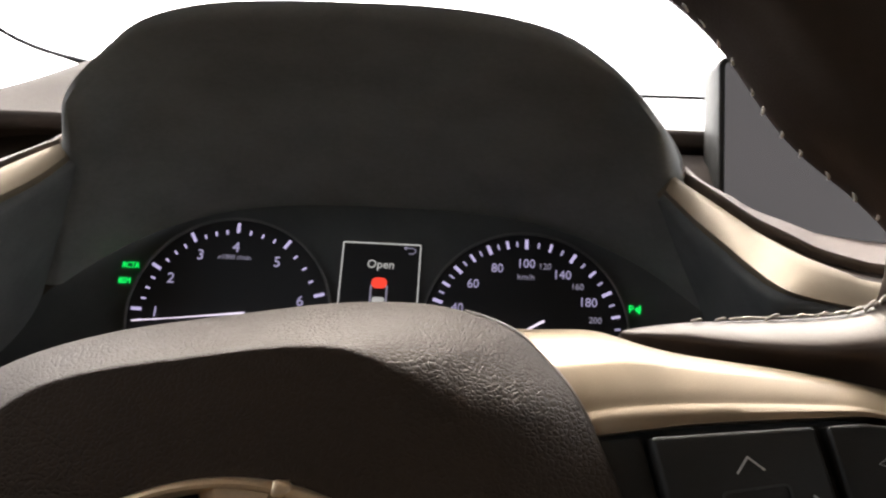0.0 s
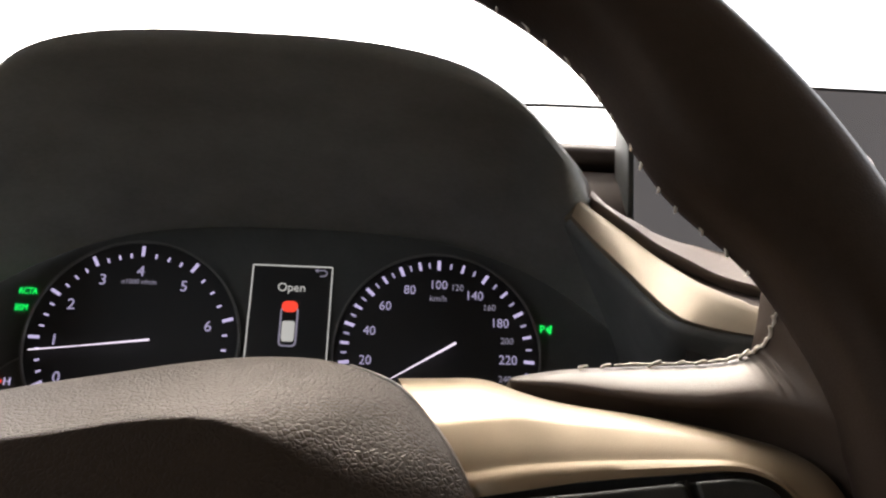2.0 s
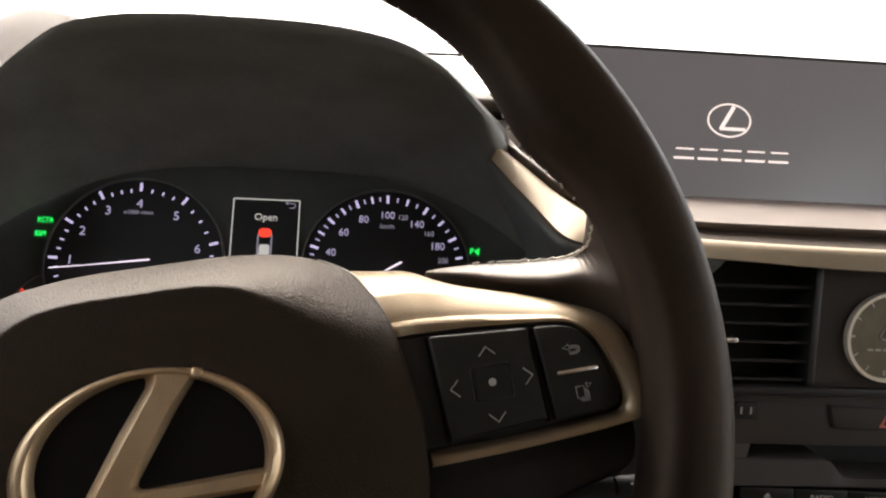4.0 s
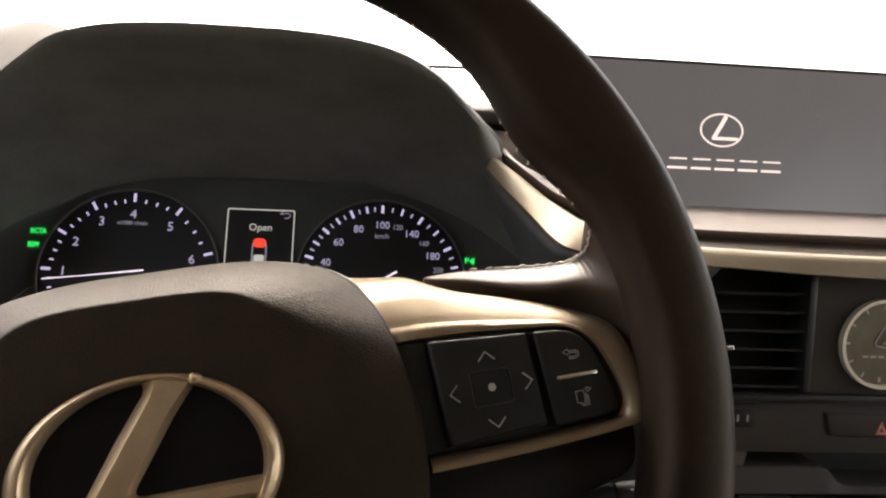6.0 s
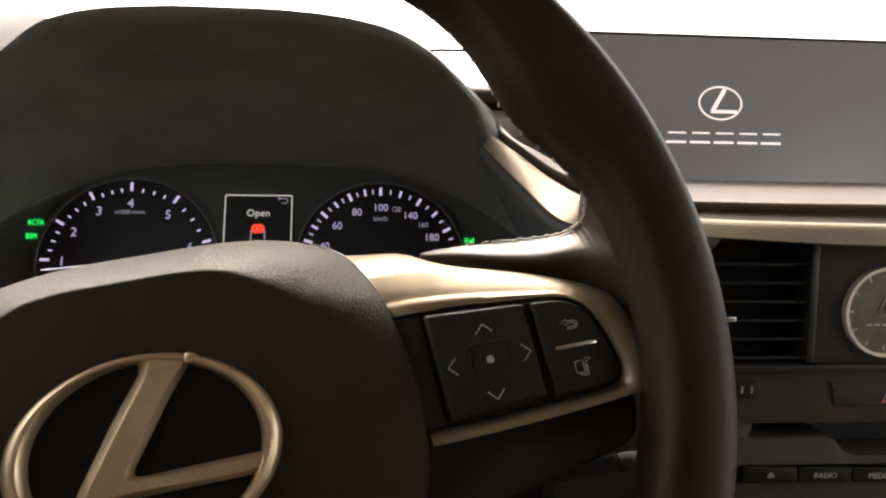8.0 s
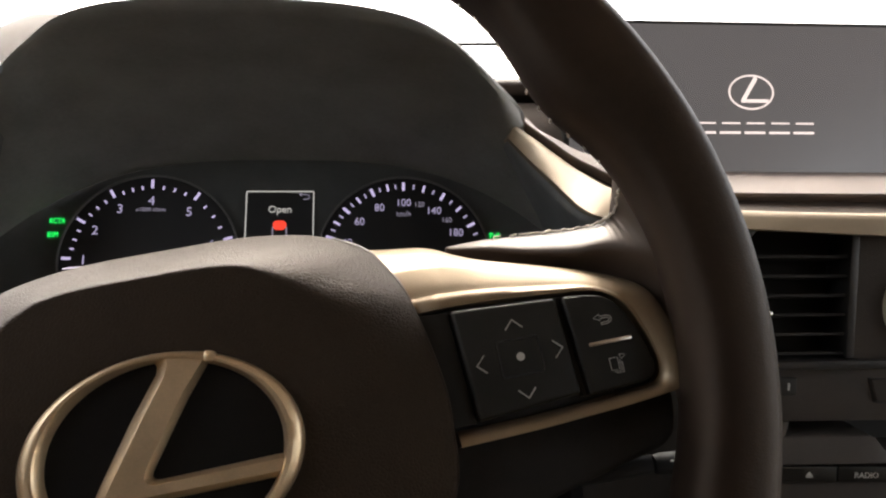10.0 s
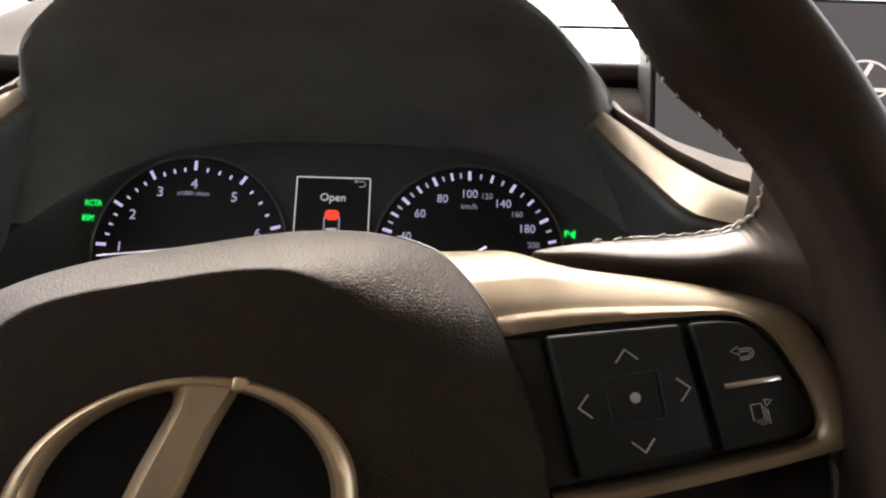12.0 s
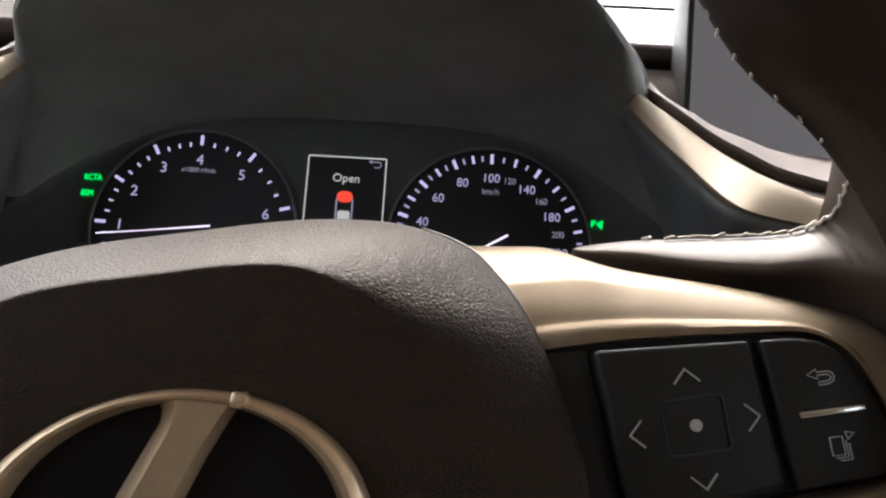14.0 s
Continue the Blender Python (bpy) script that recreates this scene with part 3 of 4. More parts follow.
# ---------------------------------------------------------------- instrument cluster
cluster = thing("instrument_cluster", DIALS, "black instrument cluster with two lit round dials", "instrument cluster")
part("backing", prism([(-0.215, -0.135), (0.215, -0.135), (0.215, -0.055), (0.165, 0.0), (0.145, 0.045), (-0.145, 0.045), (-0.165, 0.0), (-0.215, -0.055)], -0.012, -0.003), BACKING, cluster, "black backing plate")
TACH, SPEED = (-0.0858, -0.0413), (0.0828, -0.0419)


def spot(c, deg, r):
    return (c[0] + r * math.sin(radians(deg)), c[1] + r * math.cos(radians(deg)))


def tick(dial, c, deg, r0, r1, w, mat=None):
    part("tick", bar(spot(c, deg, r0), spot(c, deg, r1), w, 0.0002, 0.0006), mat or WHITE, dial)


def dial(name, c, label, radius=0.0583):
    d = part(name, prism(oval(*c, radius - 0.0005, radius - 0.0005, 96), -0.003, 0.0), DIAL, cluster, label)
    part("ring", ring_band(oval(*c, radius + 0.0007, radius + 0.0007, 96), oval(*c, radius - 0.0005, radius - 0.0005, 96), -0.003, 0.0022, 0.0004), RINGM, d, "thin grey ring")
    return d


def needle(d, c, deg, r, tail=0.0118, w=0.0011):
    part("needle", prism([spot(c, deg + 180 - 3, tail), spot(c, deg + 180 + 3, tail), spot(c, deg + 0.35, r), spot(c, deg - 0.35, r)], 0.0035, 0.0042), NEEDLE, d, "white lit needle")


tach = dial("tachometer", TACH, "dark engine speed dial with white marks")
RPM = [-117.5, -88.5, -59.3, -30.0, -0.9, 33.5, 74.0, 112.0]
for i, a in enumerate(RPM):
    tick(tach, TACH, a, 0.0500, 0.0560, 0.0018)
    if i < 7:
        for k in (1, 2, 3):
            tick(tach, TACH, a + (RPM[i + 1] - a) * k / 4, 0.0492, 0.0518, 0.0011)
    write("numeral", str(i), 0.0088, NUMERAL, tach, *spot((TACH[0], TACH[1] - 0.0012), a + (2.0 if i == 5 else 0.0), 0.0420), 0.0004)
write("unit", "x1000 r/min", 0.0040, DIM, tach, TACH[0] - 0.0008, TACH[1] + 0.0348, 0.0004)
needle(tach, TACH, -97.0, 0.0535, 0.0105)

speed = dial("speedometer", SPEED, "dark road speed dial with white marks")


def speed_angle(v):
    return (v - 100) * 1.21 if v <= 100 else (v - 100) * 0.776


for v in range(0, 261, 10):
    a = speed_angle(v)
    if v % 40 == 20 and v > 100 or v % 20 == 0 and v <= 100 or v in (140, 180, 220, 260):
        tick(speed, SPEED, a, 0.0492, 0.0550, 0.0019)
    elif v % 20 == 0 or v <= 100:
        tick(speed, SPEED, a, 0.0497, 0.0546, 0.0015)
    else:
        tick(speed, SPEED, a, 0.0505, 0.0537, 0.0012, NUMERAL)
    if v % 20 == 0:
        small = v in (120, 160, 200, 240)
        write("numeral", str(v), 0.0052 if small else 0.0074, DIM if small else NUMERAL, speed, *spot(SPEED, a, 0.0405 if small else 0.0402), 0.0004, 0, 0.95)
for v in range(5, 100, 10):
    tick(speed, SPEED, speed_angle(v), 0.0505, 0.0537, 0.0011, NUMERAL)
write("unit", "km/h", 0.0050, DIM, speed, SPEED[0], SPEED[1] + 0.0322, 0.0004)
needle(speed, SPEED, -120.5, 0.0505, 0.0122)


def small_gauge(name, cx, cy, r, a0, a1, label):
    g = part(name, prism(oval(cx, cy, r - 0.0004, r - 0.0004, 48), -0.0045, -0.0032), DIAL, cluster, label)
    pts = [(cx + r * math.sin(radians(a0 + (a1 - a0) * i / 30)), cy + r * math.cos(radians(a0 + (a1 - a0) * i / 30)), -0.001) for i in range(31)]
    part("ring", tube(pts, 0.0006, 6), RINGM, g, "thin grey ring")
    return g


fuel = small_gauge("fuel_gauge", 0.1300, -0.0800, 0.0305, 20, 150, "dark fuel gauge")
write("letter_f", "F", 0.0060, WHITE, fuel, 0.1467, -0.0636, -0.0028)
write("letter_e", "E", 0.0060, WHITE, fuel, 0.1472, -0.0868, -0.0028)
for a, b, w in (((0.1488, -0.0640), (0.1525, -0.0605), 0.0016), ((0.1515, -0.0675), (0.1545, -0.0655), 0.0010), ((0.1520, -0.0830), (0.1550, -0.0850), 0.0010), ((0.1505, -0.0875), (0.1545, -0.0905), 0.0016)):
    part("tick", bar(a, b, w, -0.003, -0.0026), WHITE, fuel)
part("needle", bar((0.1450, -0.0748), (0.1580, -0.0755), 0.0011, -0.002, -0.0014), NEEDLE, fuel, "white lit needle")
temp = small_gauge("temperature_gauge", -0.1330, -0.0800, 0.0305, -150, -20, "dark engine temperature gauge")
write("letter_h", "H", 0.0060, WHITE, temp, -0.1500, -0.0646, -0.0028)
part("tick", bar((-0.1575, -0.0615), (-0.1530, -0.0650), 0.0020, -0.003, -0.0026), RED, temp, "red hot mark")
part("tick", bar((-0.1605, -0.0800), (-0.1565, -0.0800), 0.0012, -0.003, -0.0026), WHITE, temp)

# message display between the dials
message = part("message_display", prism(rounded(-0.0242, 0.0218, -0.0620, 0.0070, 0.0008, 2), -0.003, -0.0004), DIAL, cluster, "small dark message display")
ro = rounded(-0.0242, 0.0218, -0.0620, 0.0070, 0.0009, 2)
ri = rounded(-0.0234, 0.0210, -0.0612, 0.0062, 0.0005, 2)
part("border", ring_band(ro, ri, -0.0004, 0.0001, 0.0001), GREY, message, "thin pale border")
write("lettering", "Open", 0.0070, GREY, message, -0.0011, -0.0064, 0.0)
car = part("car_body", ring_band(rounded(-0.0062, 0.0040, -0.0405, -0.0172, 0.0026), rounded(-0.0052, 0.0030, -0.0395, -0.0182, 0.0020), -0.0004, 0.0, 0.0001), DIM, message, "pale car outline sign")
part("car_front", prism(rounded(-0.0056, 0.0034, -0.0206, -0.0142, 0.0030), -0.0004, 0.0001), RED, car, "red car bonnet sign")
part("car_roof", prism(rounded(-0.0046, 0.0024, -0.0375, -0.0258, 0.0014), -0.0004, 0.0001), GREY, car, "white car roof sign")
part("car_glass", prism([(-0.0050, -0.0215), (0.0028, -0.0215), (0.0020, -0.0250), (-0.0042, -0.0250)], -0.0004, 0.0), DIAL, car)


def return_sign(cx, cy, s, z, mat, name, parent):
    pts = [(cx - 0.35 * s, cy + 0.30 * s, z), (cx + 0.25 * s, cy + 0.30 * s, z), (cx + 0.48 * s, cy + 0.18 * s, z), (cx + 0.50 * s, cy - 0.05 * s, z), (cx + 0.30 * s, cy - 0.22 * s, z), (cx - 0.1 * s, cy - 0.22 * s, z)]
    part(name, merged(tube(pts, 0.055 * s, 6), prism([(cx - 0.60 * s, cy + 0.30 * s), (cx - 0.28 * s, cy + 0.10 * s), (cx - 0.28 * s, cy + 0.50 * s)], z - 0.02 * s, z + 0.02 * s)), mat, parent)


return_sign(0.0152, 0.0025, 0.0066, 0.0, DIM, "return_sign", message)

# telltales
for word, u, v in (("RCTA", -0.1476, -0.0137), ("BSM", -0.1497, -0.0232)):
    write("telltale", word, 0.0054, GREEN, cluster, u, v, -0.002, 0, 0.74, "green lit letters")
write("telltale", "P", 0.0062, GREEN, cluster, 0.1430, -0.0250, -0.002, 0, 1.0, "green lit parking sign")
part("telltale", merged(prism([(0.1450, -0.0250), (0.1468, -0.0230), (0.1468, -0.0270)], -0.002, -0.0016), bar((0.1475, -0.0275), (0.1480, -0.0225), 0.0009, -0.002, -0.0016)), GREEN, cluster, "green lit parking sign")


amber = part("telltale", ring_band(oval(0.0980, -0.0905, 0.0042, 0.0036, 24), oval(0.0980, -0.0905, 0.0034, 0.0028, 24), -0.002, -0.0016, 0.0001), AMBER, cluster, "amber lit tyre sign")
part("telltale_mark", bar((0.0980, -0.0885), (0.0980, -0.0922), 0.0009, -0.002, -0.0016), AMBER, amber)


# ---------------------------------------------------------------- steering wheel
wheel = thing("steering_wheel", WHEEL, "brown leather steering wheel turned slightly, with champagne trim", "steering wheel")
RIM_R, RIM_W, RIM_H, RIM_N = 0.1800, 0.0154, 0.0165, -0.0030


def rim_swell(deg):
    """How far the rim swells inwards at an angle: thumb grips above the spokes."""
    deg = (deg + 180) % 360 - 180
    deg = deg if abs(deg) <= 90 else math.copysign(180, deg) - deg
    return 1.0 + 0.64 * math.exp(-((deg - 25) / (8.5 if deg < 25 else 11)) ** 2) - 0.15 * math.exp(-((deg + 10) / 16) ** 2)


rows = []
for i in range(144):
    a = 2 * math.pi * i / 144
    thick = rim_swell(math.degrees(a))
    row = []
    for j in range(26):
        b = 2 * math.pi * j / 26
        c, s = math.cos(b), math.sin(b)
        k = 1 / (abs(c) ** 2.7 + abs(s) ** 2.7) ** (1 / 2.7)
        r = RIM_R + RIM_W * (thick if c < 0 else 1.0) * c * k
        row.append((r * math.cos(a), 0.007 + r * math.sin(a), RIM_N + RIM_H * s * k))
    rows.append(row)
part("rim", sheet(rows, around=True, along=True), HIDE_SMOOTH, wheel, "smooth brown leather rim", 60)

PAD_OUT = [(0, .0542, -.036), (.0250, .0540, -.036), (.0430, .0520, -.0355), (.0565, .0483, -.034), (.0690, .0411, -.030), (.0757, .0325, -.024), (.0825, .0150, -.012), (.0875, -.0118, -.007), (.0877, -.0280, -.006), (.0848, -.0475, -.006), (.0690, -.0740, -.010), (.0400, -.0890, -.014), (0, -.0940, -.015)]
PAD_IN = [(0, .0353, 0), (.0170, .0352, 0), (.0280, .0340, 0), (.0345, .0320, 0), (.0405, .0284, 0), (.0455, .0240, 0), (.0545, .0130, 0), (.0625, -.0060, 0), (.0660, -.0280, 0), (.0640, -.0450, 0), (.0520, -.0620, 0), (.0300, -.0710, 0), (0, -.0750, 0)]


def full(half):
    return half + [(-p[0], *p[1:]) for p in half[-2:0:-1]]


po, pi_ = spline(full(PAD_OUT), 132, True), spline(full(PAD_IN), 132, True)
rows = [[(p[0] * 0.96, p[1] * 0.96, -0.075) for p in po], [(p[0] * 0.975, p[1] * 0.975, p[2] - 0.020) for p in po], [(p[0] * 0.99, p[1] * 0.99, p[2] - 0.003) for p in po], [(p[0], p[1], p[2] - 0.0008) for p in po]]
for f, g in ((0.02, 0.04), (0.08, 0.16), (0.30, 0.46), (0.55, 0.73), (0.80, 0.915), (0.92, 0.975), (0.985, 0.997), (1.03, 1.005)):
    row = []
    for p, q in zip(po, pi_):
        soft = min(1.0, max(0.0, (p[0] - 0.045) / 0.035 if p[0] > 0 else (-p[0] - 0.066) / 0.03)) if p[1] > 0 else 1.0
        lift = min(1.0, f * 1.02) + (g - min(1.0, f * 1.02)) * max(soft, 0.12)
        row.append((p[0] + (q[0] - p[0]) * f, p[1] + (q[1] - p[1]) * f, p[2] * (1 - lift)))
    rows.append(row)
for k, n in ((0.9, 0.0006), (0.6, 0.0012), (0.25, 0.0014), (0.02, 0.0014)):
    rows.append([(q[0] * k, -0.02 + (q[1] + 0.02) * k, n) for q in pi_])
part("airbag_cover", sheet(rows, around=True, caps=True), PAD_HIDE, wheel, "grained brown airbag cover", 60)

# right edge carries its highlight as pale paint; the left stays plain leather
lip = [(p[0], p[1], p[2] - 0.0003) for p in po if p[0] > 0.058 and p[1] > 0.006]
part("parting_lip", tube(lip, [0.00045 * min(1.0, (len(lip) - 1 - k) / 4 + 0.3) for k in range(len(lip))] if lip[0][1] > lip[-1][1] else 0.00045, 8), LIP_GLINT, wheel, "thin raised edge of the cover, painted pale as its highlight")
part("parting_lip", tube(mirror(lip), 0.00045, 6), HIDE_SMOOTH, wheel, "thin raised edge of the cover")

# emblem: oval band with a bent stroke across it
emblem = part("emblem", prism(oval(0.0018, -0.0195, 0.0392, 0.0292, 72), 0.0006, 0.0018), GLOSS, wheel, "gloss black inset with champagne oval")
outer, inner = oval(0.0013, -0.0195, 0.0413, 0.0302, 96), oval(0.0018, -0.0195, 0.0345, 0.0274, 96)
rows = []
for f, n in ((0.0, 0.0006), (0.0, 0.0034), (0.08, 0.0049), (0.26, 0.0060), (0.50, 0.0066), (0.72, 0.0064), (0.82, 0.0056), (0.97, 0.0032), (1.0, 0.0006)):
    rows.append([(p[0] + (q[0] - p[0]) * f, p[1] + (q[1] - p[1]) * f, n) for p, q in zip(outer, inner)])
part("emblem_ring", sheet(rows, around=True, along=True), EMBLEM, emblem, "champagne oval band", 30)
foot = [(0.0016, 0.0090), (0.0024, 0.0066), (0.0019, 0.0044), (-0.0071, -0.0083), (-0.0176, -0.0249), (-0.0196, -0.0284), (-0.0197, -0.0306), (-0.0178, -0.0319), (0.0372, -0.0321), (0.0378, -0.0258), (0.0340, -0.0256), (0.0004, -0.0259), (-0.0018, -0.0256), (-0.0025, -0.0246), (-0.0021, -0.0232), (0.0105, -0.0039), (0.0175, 0.0052), (0.0198, 0.0082)]
face = [(0.0058, 0.0086), (0.0062, 0.0066), (0.0046, 0.0026), (-0.0043, -0.0106), (-0.0137, -0.0250), (-0.0155, -0.0282), (-0.0155, -0.0293), (-0.0142, -0.0300), (0.0360, -0.0305), (0.0366, -0.0274), (0.0337, -0.0271), (-0.0014, -0.0273), (-0.0034, -0.0266), (-0.0041, -0.0251), (-0.0034, -0.0226), (0.0094, -0.0028), (0.0165, 0.0058), (0.0188, 0.0082)]
rows = [[(*p, 0.0006) for p in foot], [(*p, 0.0026) for p in foot]] + [[(p[0] + (q[0] - p[0]) * f, p[1] + (q[1] - p[1]) * f, n) for p, q in zip(foot, face)] for f, n in ((0.06, 0.0029), (0.92, 0.0055), (1.0, 0.0057))]
part("emblem_knuckle", prism([(0.0166, 0.0052), (0.0192, 0.0046), (0.0212, 0.0062), (0.0204, 0.0078), (0.0176, 0.0086)], 0.0030, 0.0070, 0.0008, 2), EMBLEM, emblem, "champagne joint of stroke and band")
part("emblem_stroke", sheet(rows, around=True, caps=True), EMBLEM, emblem, "champagne bent stroke", 20)

BEZEL = [  # outer edge and inner edge, from the airbag cover over the top, round the end and back along the bottom
    ((.072, .0446, -.050), (.078, .0102, -.013)), ((.0835, .0428, -.050), (.0870, .0101, -.011)), ((.0952, .0404, -.050), (.0970, .0099, -.011)), ((.1046, .0352, -.049), (.1060, .0097, -.011)),
    ((.1135, .0307, -.0465), (.1150, .0091, -.011)), ((.1308, .0241, -.042), (.1300, .0078, -.011)), ((.1462, .0172, -.034), (.1420, .0065, -.0105)), ((.1575, .0107, -.0225), (.1490, .0034, -.0105)),
    ((.1630, .0032, -.0138), (.1533, -.0014, -.0105)), ((.1660, -.0075, -.0102), (.1560, -.0082, -.0105)), ((.1673, -.0172, -.0090), (.1581, -.0152, -.0107)), ((.1666, -.0254, -.0084), (.1589, -.0222, -.0113)),
    ((.1640, -.0306, -.0084), (.1573, -.0264, -.0125)), ((.1560, -.0320, -.0088), (.1530, -.0277, -.0138)), ((.1400, -.0333, -.0088), (.1380, -.0286, -.0146)), ((.1150, -.0346, -.0088), (.1150, -.0298, -.0149)), ((.0890, -.0352, -.0090), (.0890, -.0300, -.0150))]


SECTION = (  # share of the width, then the height of the wide creased part and of the narrow rounded part, with a raised inner lip
    (0.03, 0.016, 0.014), (0.1, 0.045, 0.045), (0.2, 0.08, 0.088), (0.32, 0.11, 0.118), (0.44, 0.128, 0.123), (0.54, 0.138, 0.119), (0.6, 0.1405, 0.114), (0.63, 0.1395, 0.111),
    (0.66, 0.134, 0.107), (0.78, 0.096, 0.075), (0.865, 0.068, 0.047), (0.885, 0.0565, 0.036), (0.905, 0.052, 0.034), (0.93, 0.0495, 0.037), (0.97, 0.035, 0.030))


def bezel_rows(side):
    a = [Vector((side * p[0], p[1], p[2])) for p in spline([b[0] for b in BEZEL], 100)]
    b = [Vector((side * p[0], p[1], p[2])) for p in spline([b[1] for b in BEZEL], 100)]
    rows = []
    for p, q in zip(a, b):
        w = (q - p).length
        full_ = 1.0 + 0.5 * max(0.0, min(1.0, (0.012 - w) / 0.006))
        up = Vector((0, 0, 1))
        d = (q - p).normalized()
        o = Vector((0, 0, 1)) - d * d.z
        o = o.normalized()
        wide = min(1.0, max(0.0, (w - 0.018) / 0.024))
        tuck = 0.0015 * max(0.0, min(1.0, (0.090 - abs(p.x)) / 0.010))  # it dips under the airbag cover
        rows.append([p - up * 0.012, p] + [p.lerp(q, f) + o * w * (g * wide + h * full_ * (1 - wide)) for f, g, h in SECTION] + [q, q - up * 0.008])
        rows[-1] = [v - up * tuck for v in rows[-1]]
    return rows


def chevron(cx, cy, deg, s, z0, z1, w):
    c, d = math.cos(radians(deg)), math.sin(radians(deg))
    def at(x, y):
        return (cx + x * c - y * d, cy + x * d + y * c)
    return merged(bar(at(0, 0), at(-s, -s * 1.05), w, z0, z1), bar(at(-0.3 * w, 0), at(s, -s * 1.05), w * 0.8, z0, z1))


def flipped(poly, side):
    return [(side * x, y) for x, y in poly][::side]


for side in (1, -1):
    part("switch_bezel", sheet(bezel_rows(side)), SATIN, wheel, "satin champagne switch surround", 30)
    part("switch_well", prism(flipped([(.066, .013), (.1450, .010), (.158, -.004), (.162, -.024), (.158, -.030), (.066, -.034)], side), -0.030, -0.018), BLACK, wheel, "black switch well")
    part("switch_strip", prism(flipped([(.0780, .0093), (.0936, .0086), (.0958, -.0288), (.0800, -.0292)], side), -0.020, -0.0125, 0.0006), BUTTON, wheel)
    part("switch_strip", prism(flipped([(.1300, .0064), (.1312, .0063), (.1330, -.0274), (.1316, -.0268)], side), -0.020, -0.0118, 0.0003), BUTTON, wheel)
    pad = part("arrow_pad", prism(flipped([(.0942, .0082), (.1293, .0060), (.1308, -.0262), (.0965, -.0285)], side), -0.020, -0.0086, 0.0013, 3), BUTTON, wheel, "black four-way arrow pad")
    Z0, Z1 = -0.0087, -0.0082
    part("pad_frame", ring_band([(side * (.1137) + x, -.0108 + y) for x, y in rounded(-.0072, .0072, -.0062, .0062, .0012)], [(side * .1137 + x, -.0108 + y) for x, y in rounded(-.0067, .0067, -.0057, .0057, .0010)], Z0, Z1 + 0.0001, 0.0001), BLACK, pad)
    part("dot", prism(oval(side * .1137, -.0108, .00135, .00135, 20), Z0, Z1), ICON, pad)
    for cx, cy, deg in ((.1135, .0016, 0), (.1134, -.0244, 180), (.0989, -.0111, 90), (.1281, -.0106, -90)):
        part("arrow_sign", chevron(side * cx, cy, deg, 0.0029, Z0, Z1, 0.0004), ICON, pad, "thin white arrow")
    rocker = part("rocker_key", prism(flipped([(.1318, .0058), (.1400, .0052), (.1450, .0040), (.1486, .0016), (.1516, -.0024), (.1540, -.0076), (.1560, -.0145), (.1573, -.0205), (.1571, -.0235), (.1555, -.0256), (.1520, -.0266), (.1336, -.0274)], side), -0.020, -0.0090, 0.0010, 3), BUTTON, wheel, "black two-way rocker key")
    hook = [(.75, .62), (1.30, .42), (1.55, -.08), (1.35, -.66), (.75, -1.0), (-.55, -1.0), (-.55, -.62), (.65, -.62), (1.02, -.42), (1.12, -.08), (.95, .14), (.65, .22)]
    tip = [(-.55, .22), (-.55, -.22), (-1.80, .42), (-.55, 1.06), (-.55, .62)]
    part("return_sign", tube([(side * .1437 + x * 0.0018, -.0040 + y * 0.0017, -0.0089) for x, y in hook + tip + hook[:1]], 0.00017, 5), ICON, rocker, "white return arrow outline")
    cx, cy = side * .1448, -.0192
    strokes = [tube([(cx + 0.70 * x, cy + 0.68 * y, -0.0089) for x, y in loop], 0.00015, 5) for loop in (
        [(-.0035, .0030), (.0005, .0030), (.0005, -.0028), (-.0035, -.0028), (-.0035, .0030)], [(.0014, .0016), (.0014, -.0036), (-.0024, -.0036)], [(.0023, .0006), (.0023, -.0045), (-.0014, -.0045)], [(.0018, .0042), (.0046, .0036), (.0022, .0018), (.0018, .0042)])]
    part("page_sign", merged(*strokes), ICON, rocker, "white page outline")
    part("key_divider", prism(flipped([(.1366, -.0124), (.1516, -.0124), (.1516, -.0109), (.1366, -.0109)], side), -0.0100, -0.0080, 0.00035, 2), CHROME, wheel, "thin chrome bar")

# leather wings that lead from the rim into the spokes
WING = [  # upper edge, ridge, lower edge
    ((.1022, .0391, -.0515), (.1022, .0387, -.0510), (.1022, .0372, -.0515)), ((.1027, .0399, -.0515), (.1026, .0391, -.0500), (.1025, .0362, -.0508)), ((.1064, .0403, -.0516), (.1058, .0378, -.0478), (.1052, .0349, -.0500)), ((.1185, .0397, -.0495), (.1160, .0346, -.0422), (.1150, .0303, -.0465)),
    ((.1348, .0375, -.0465), (.1302, .0288, -.0342), (.1315, .0232, -.0425)), ((.1492, .0342, -.0375), (.1443, .0238, -.0252), (.1458, .0168, -.0385)), ((.1574, .0331, -.0305), (.1550, .0217, -.0185), (.1572, .0095, -.0315)),
    ((.1612, .0343, -.0210), (.1628, .0165, -.0110), (.1650, .0000, -.0255)), ((.1622, .0400, -.0130), (.1685, .0120, -.0050), (.1690, -.0130, -.0200)), ((.1660, .0540, -.0060), (.1735, .0100, .0000), (.1695, -.0360, -.0175)), ((.1760, .0680, -.0030), (.1800, .0050, -.0020), (.1765, -.0620, -.0060))]


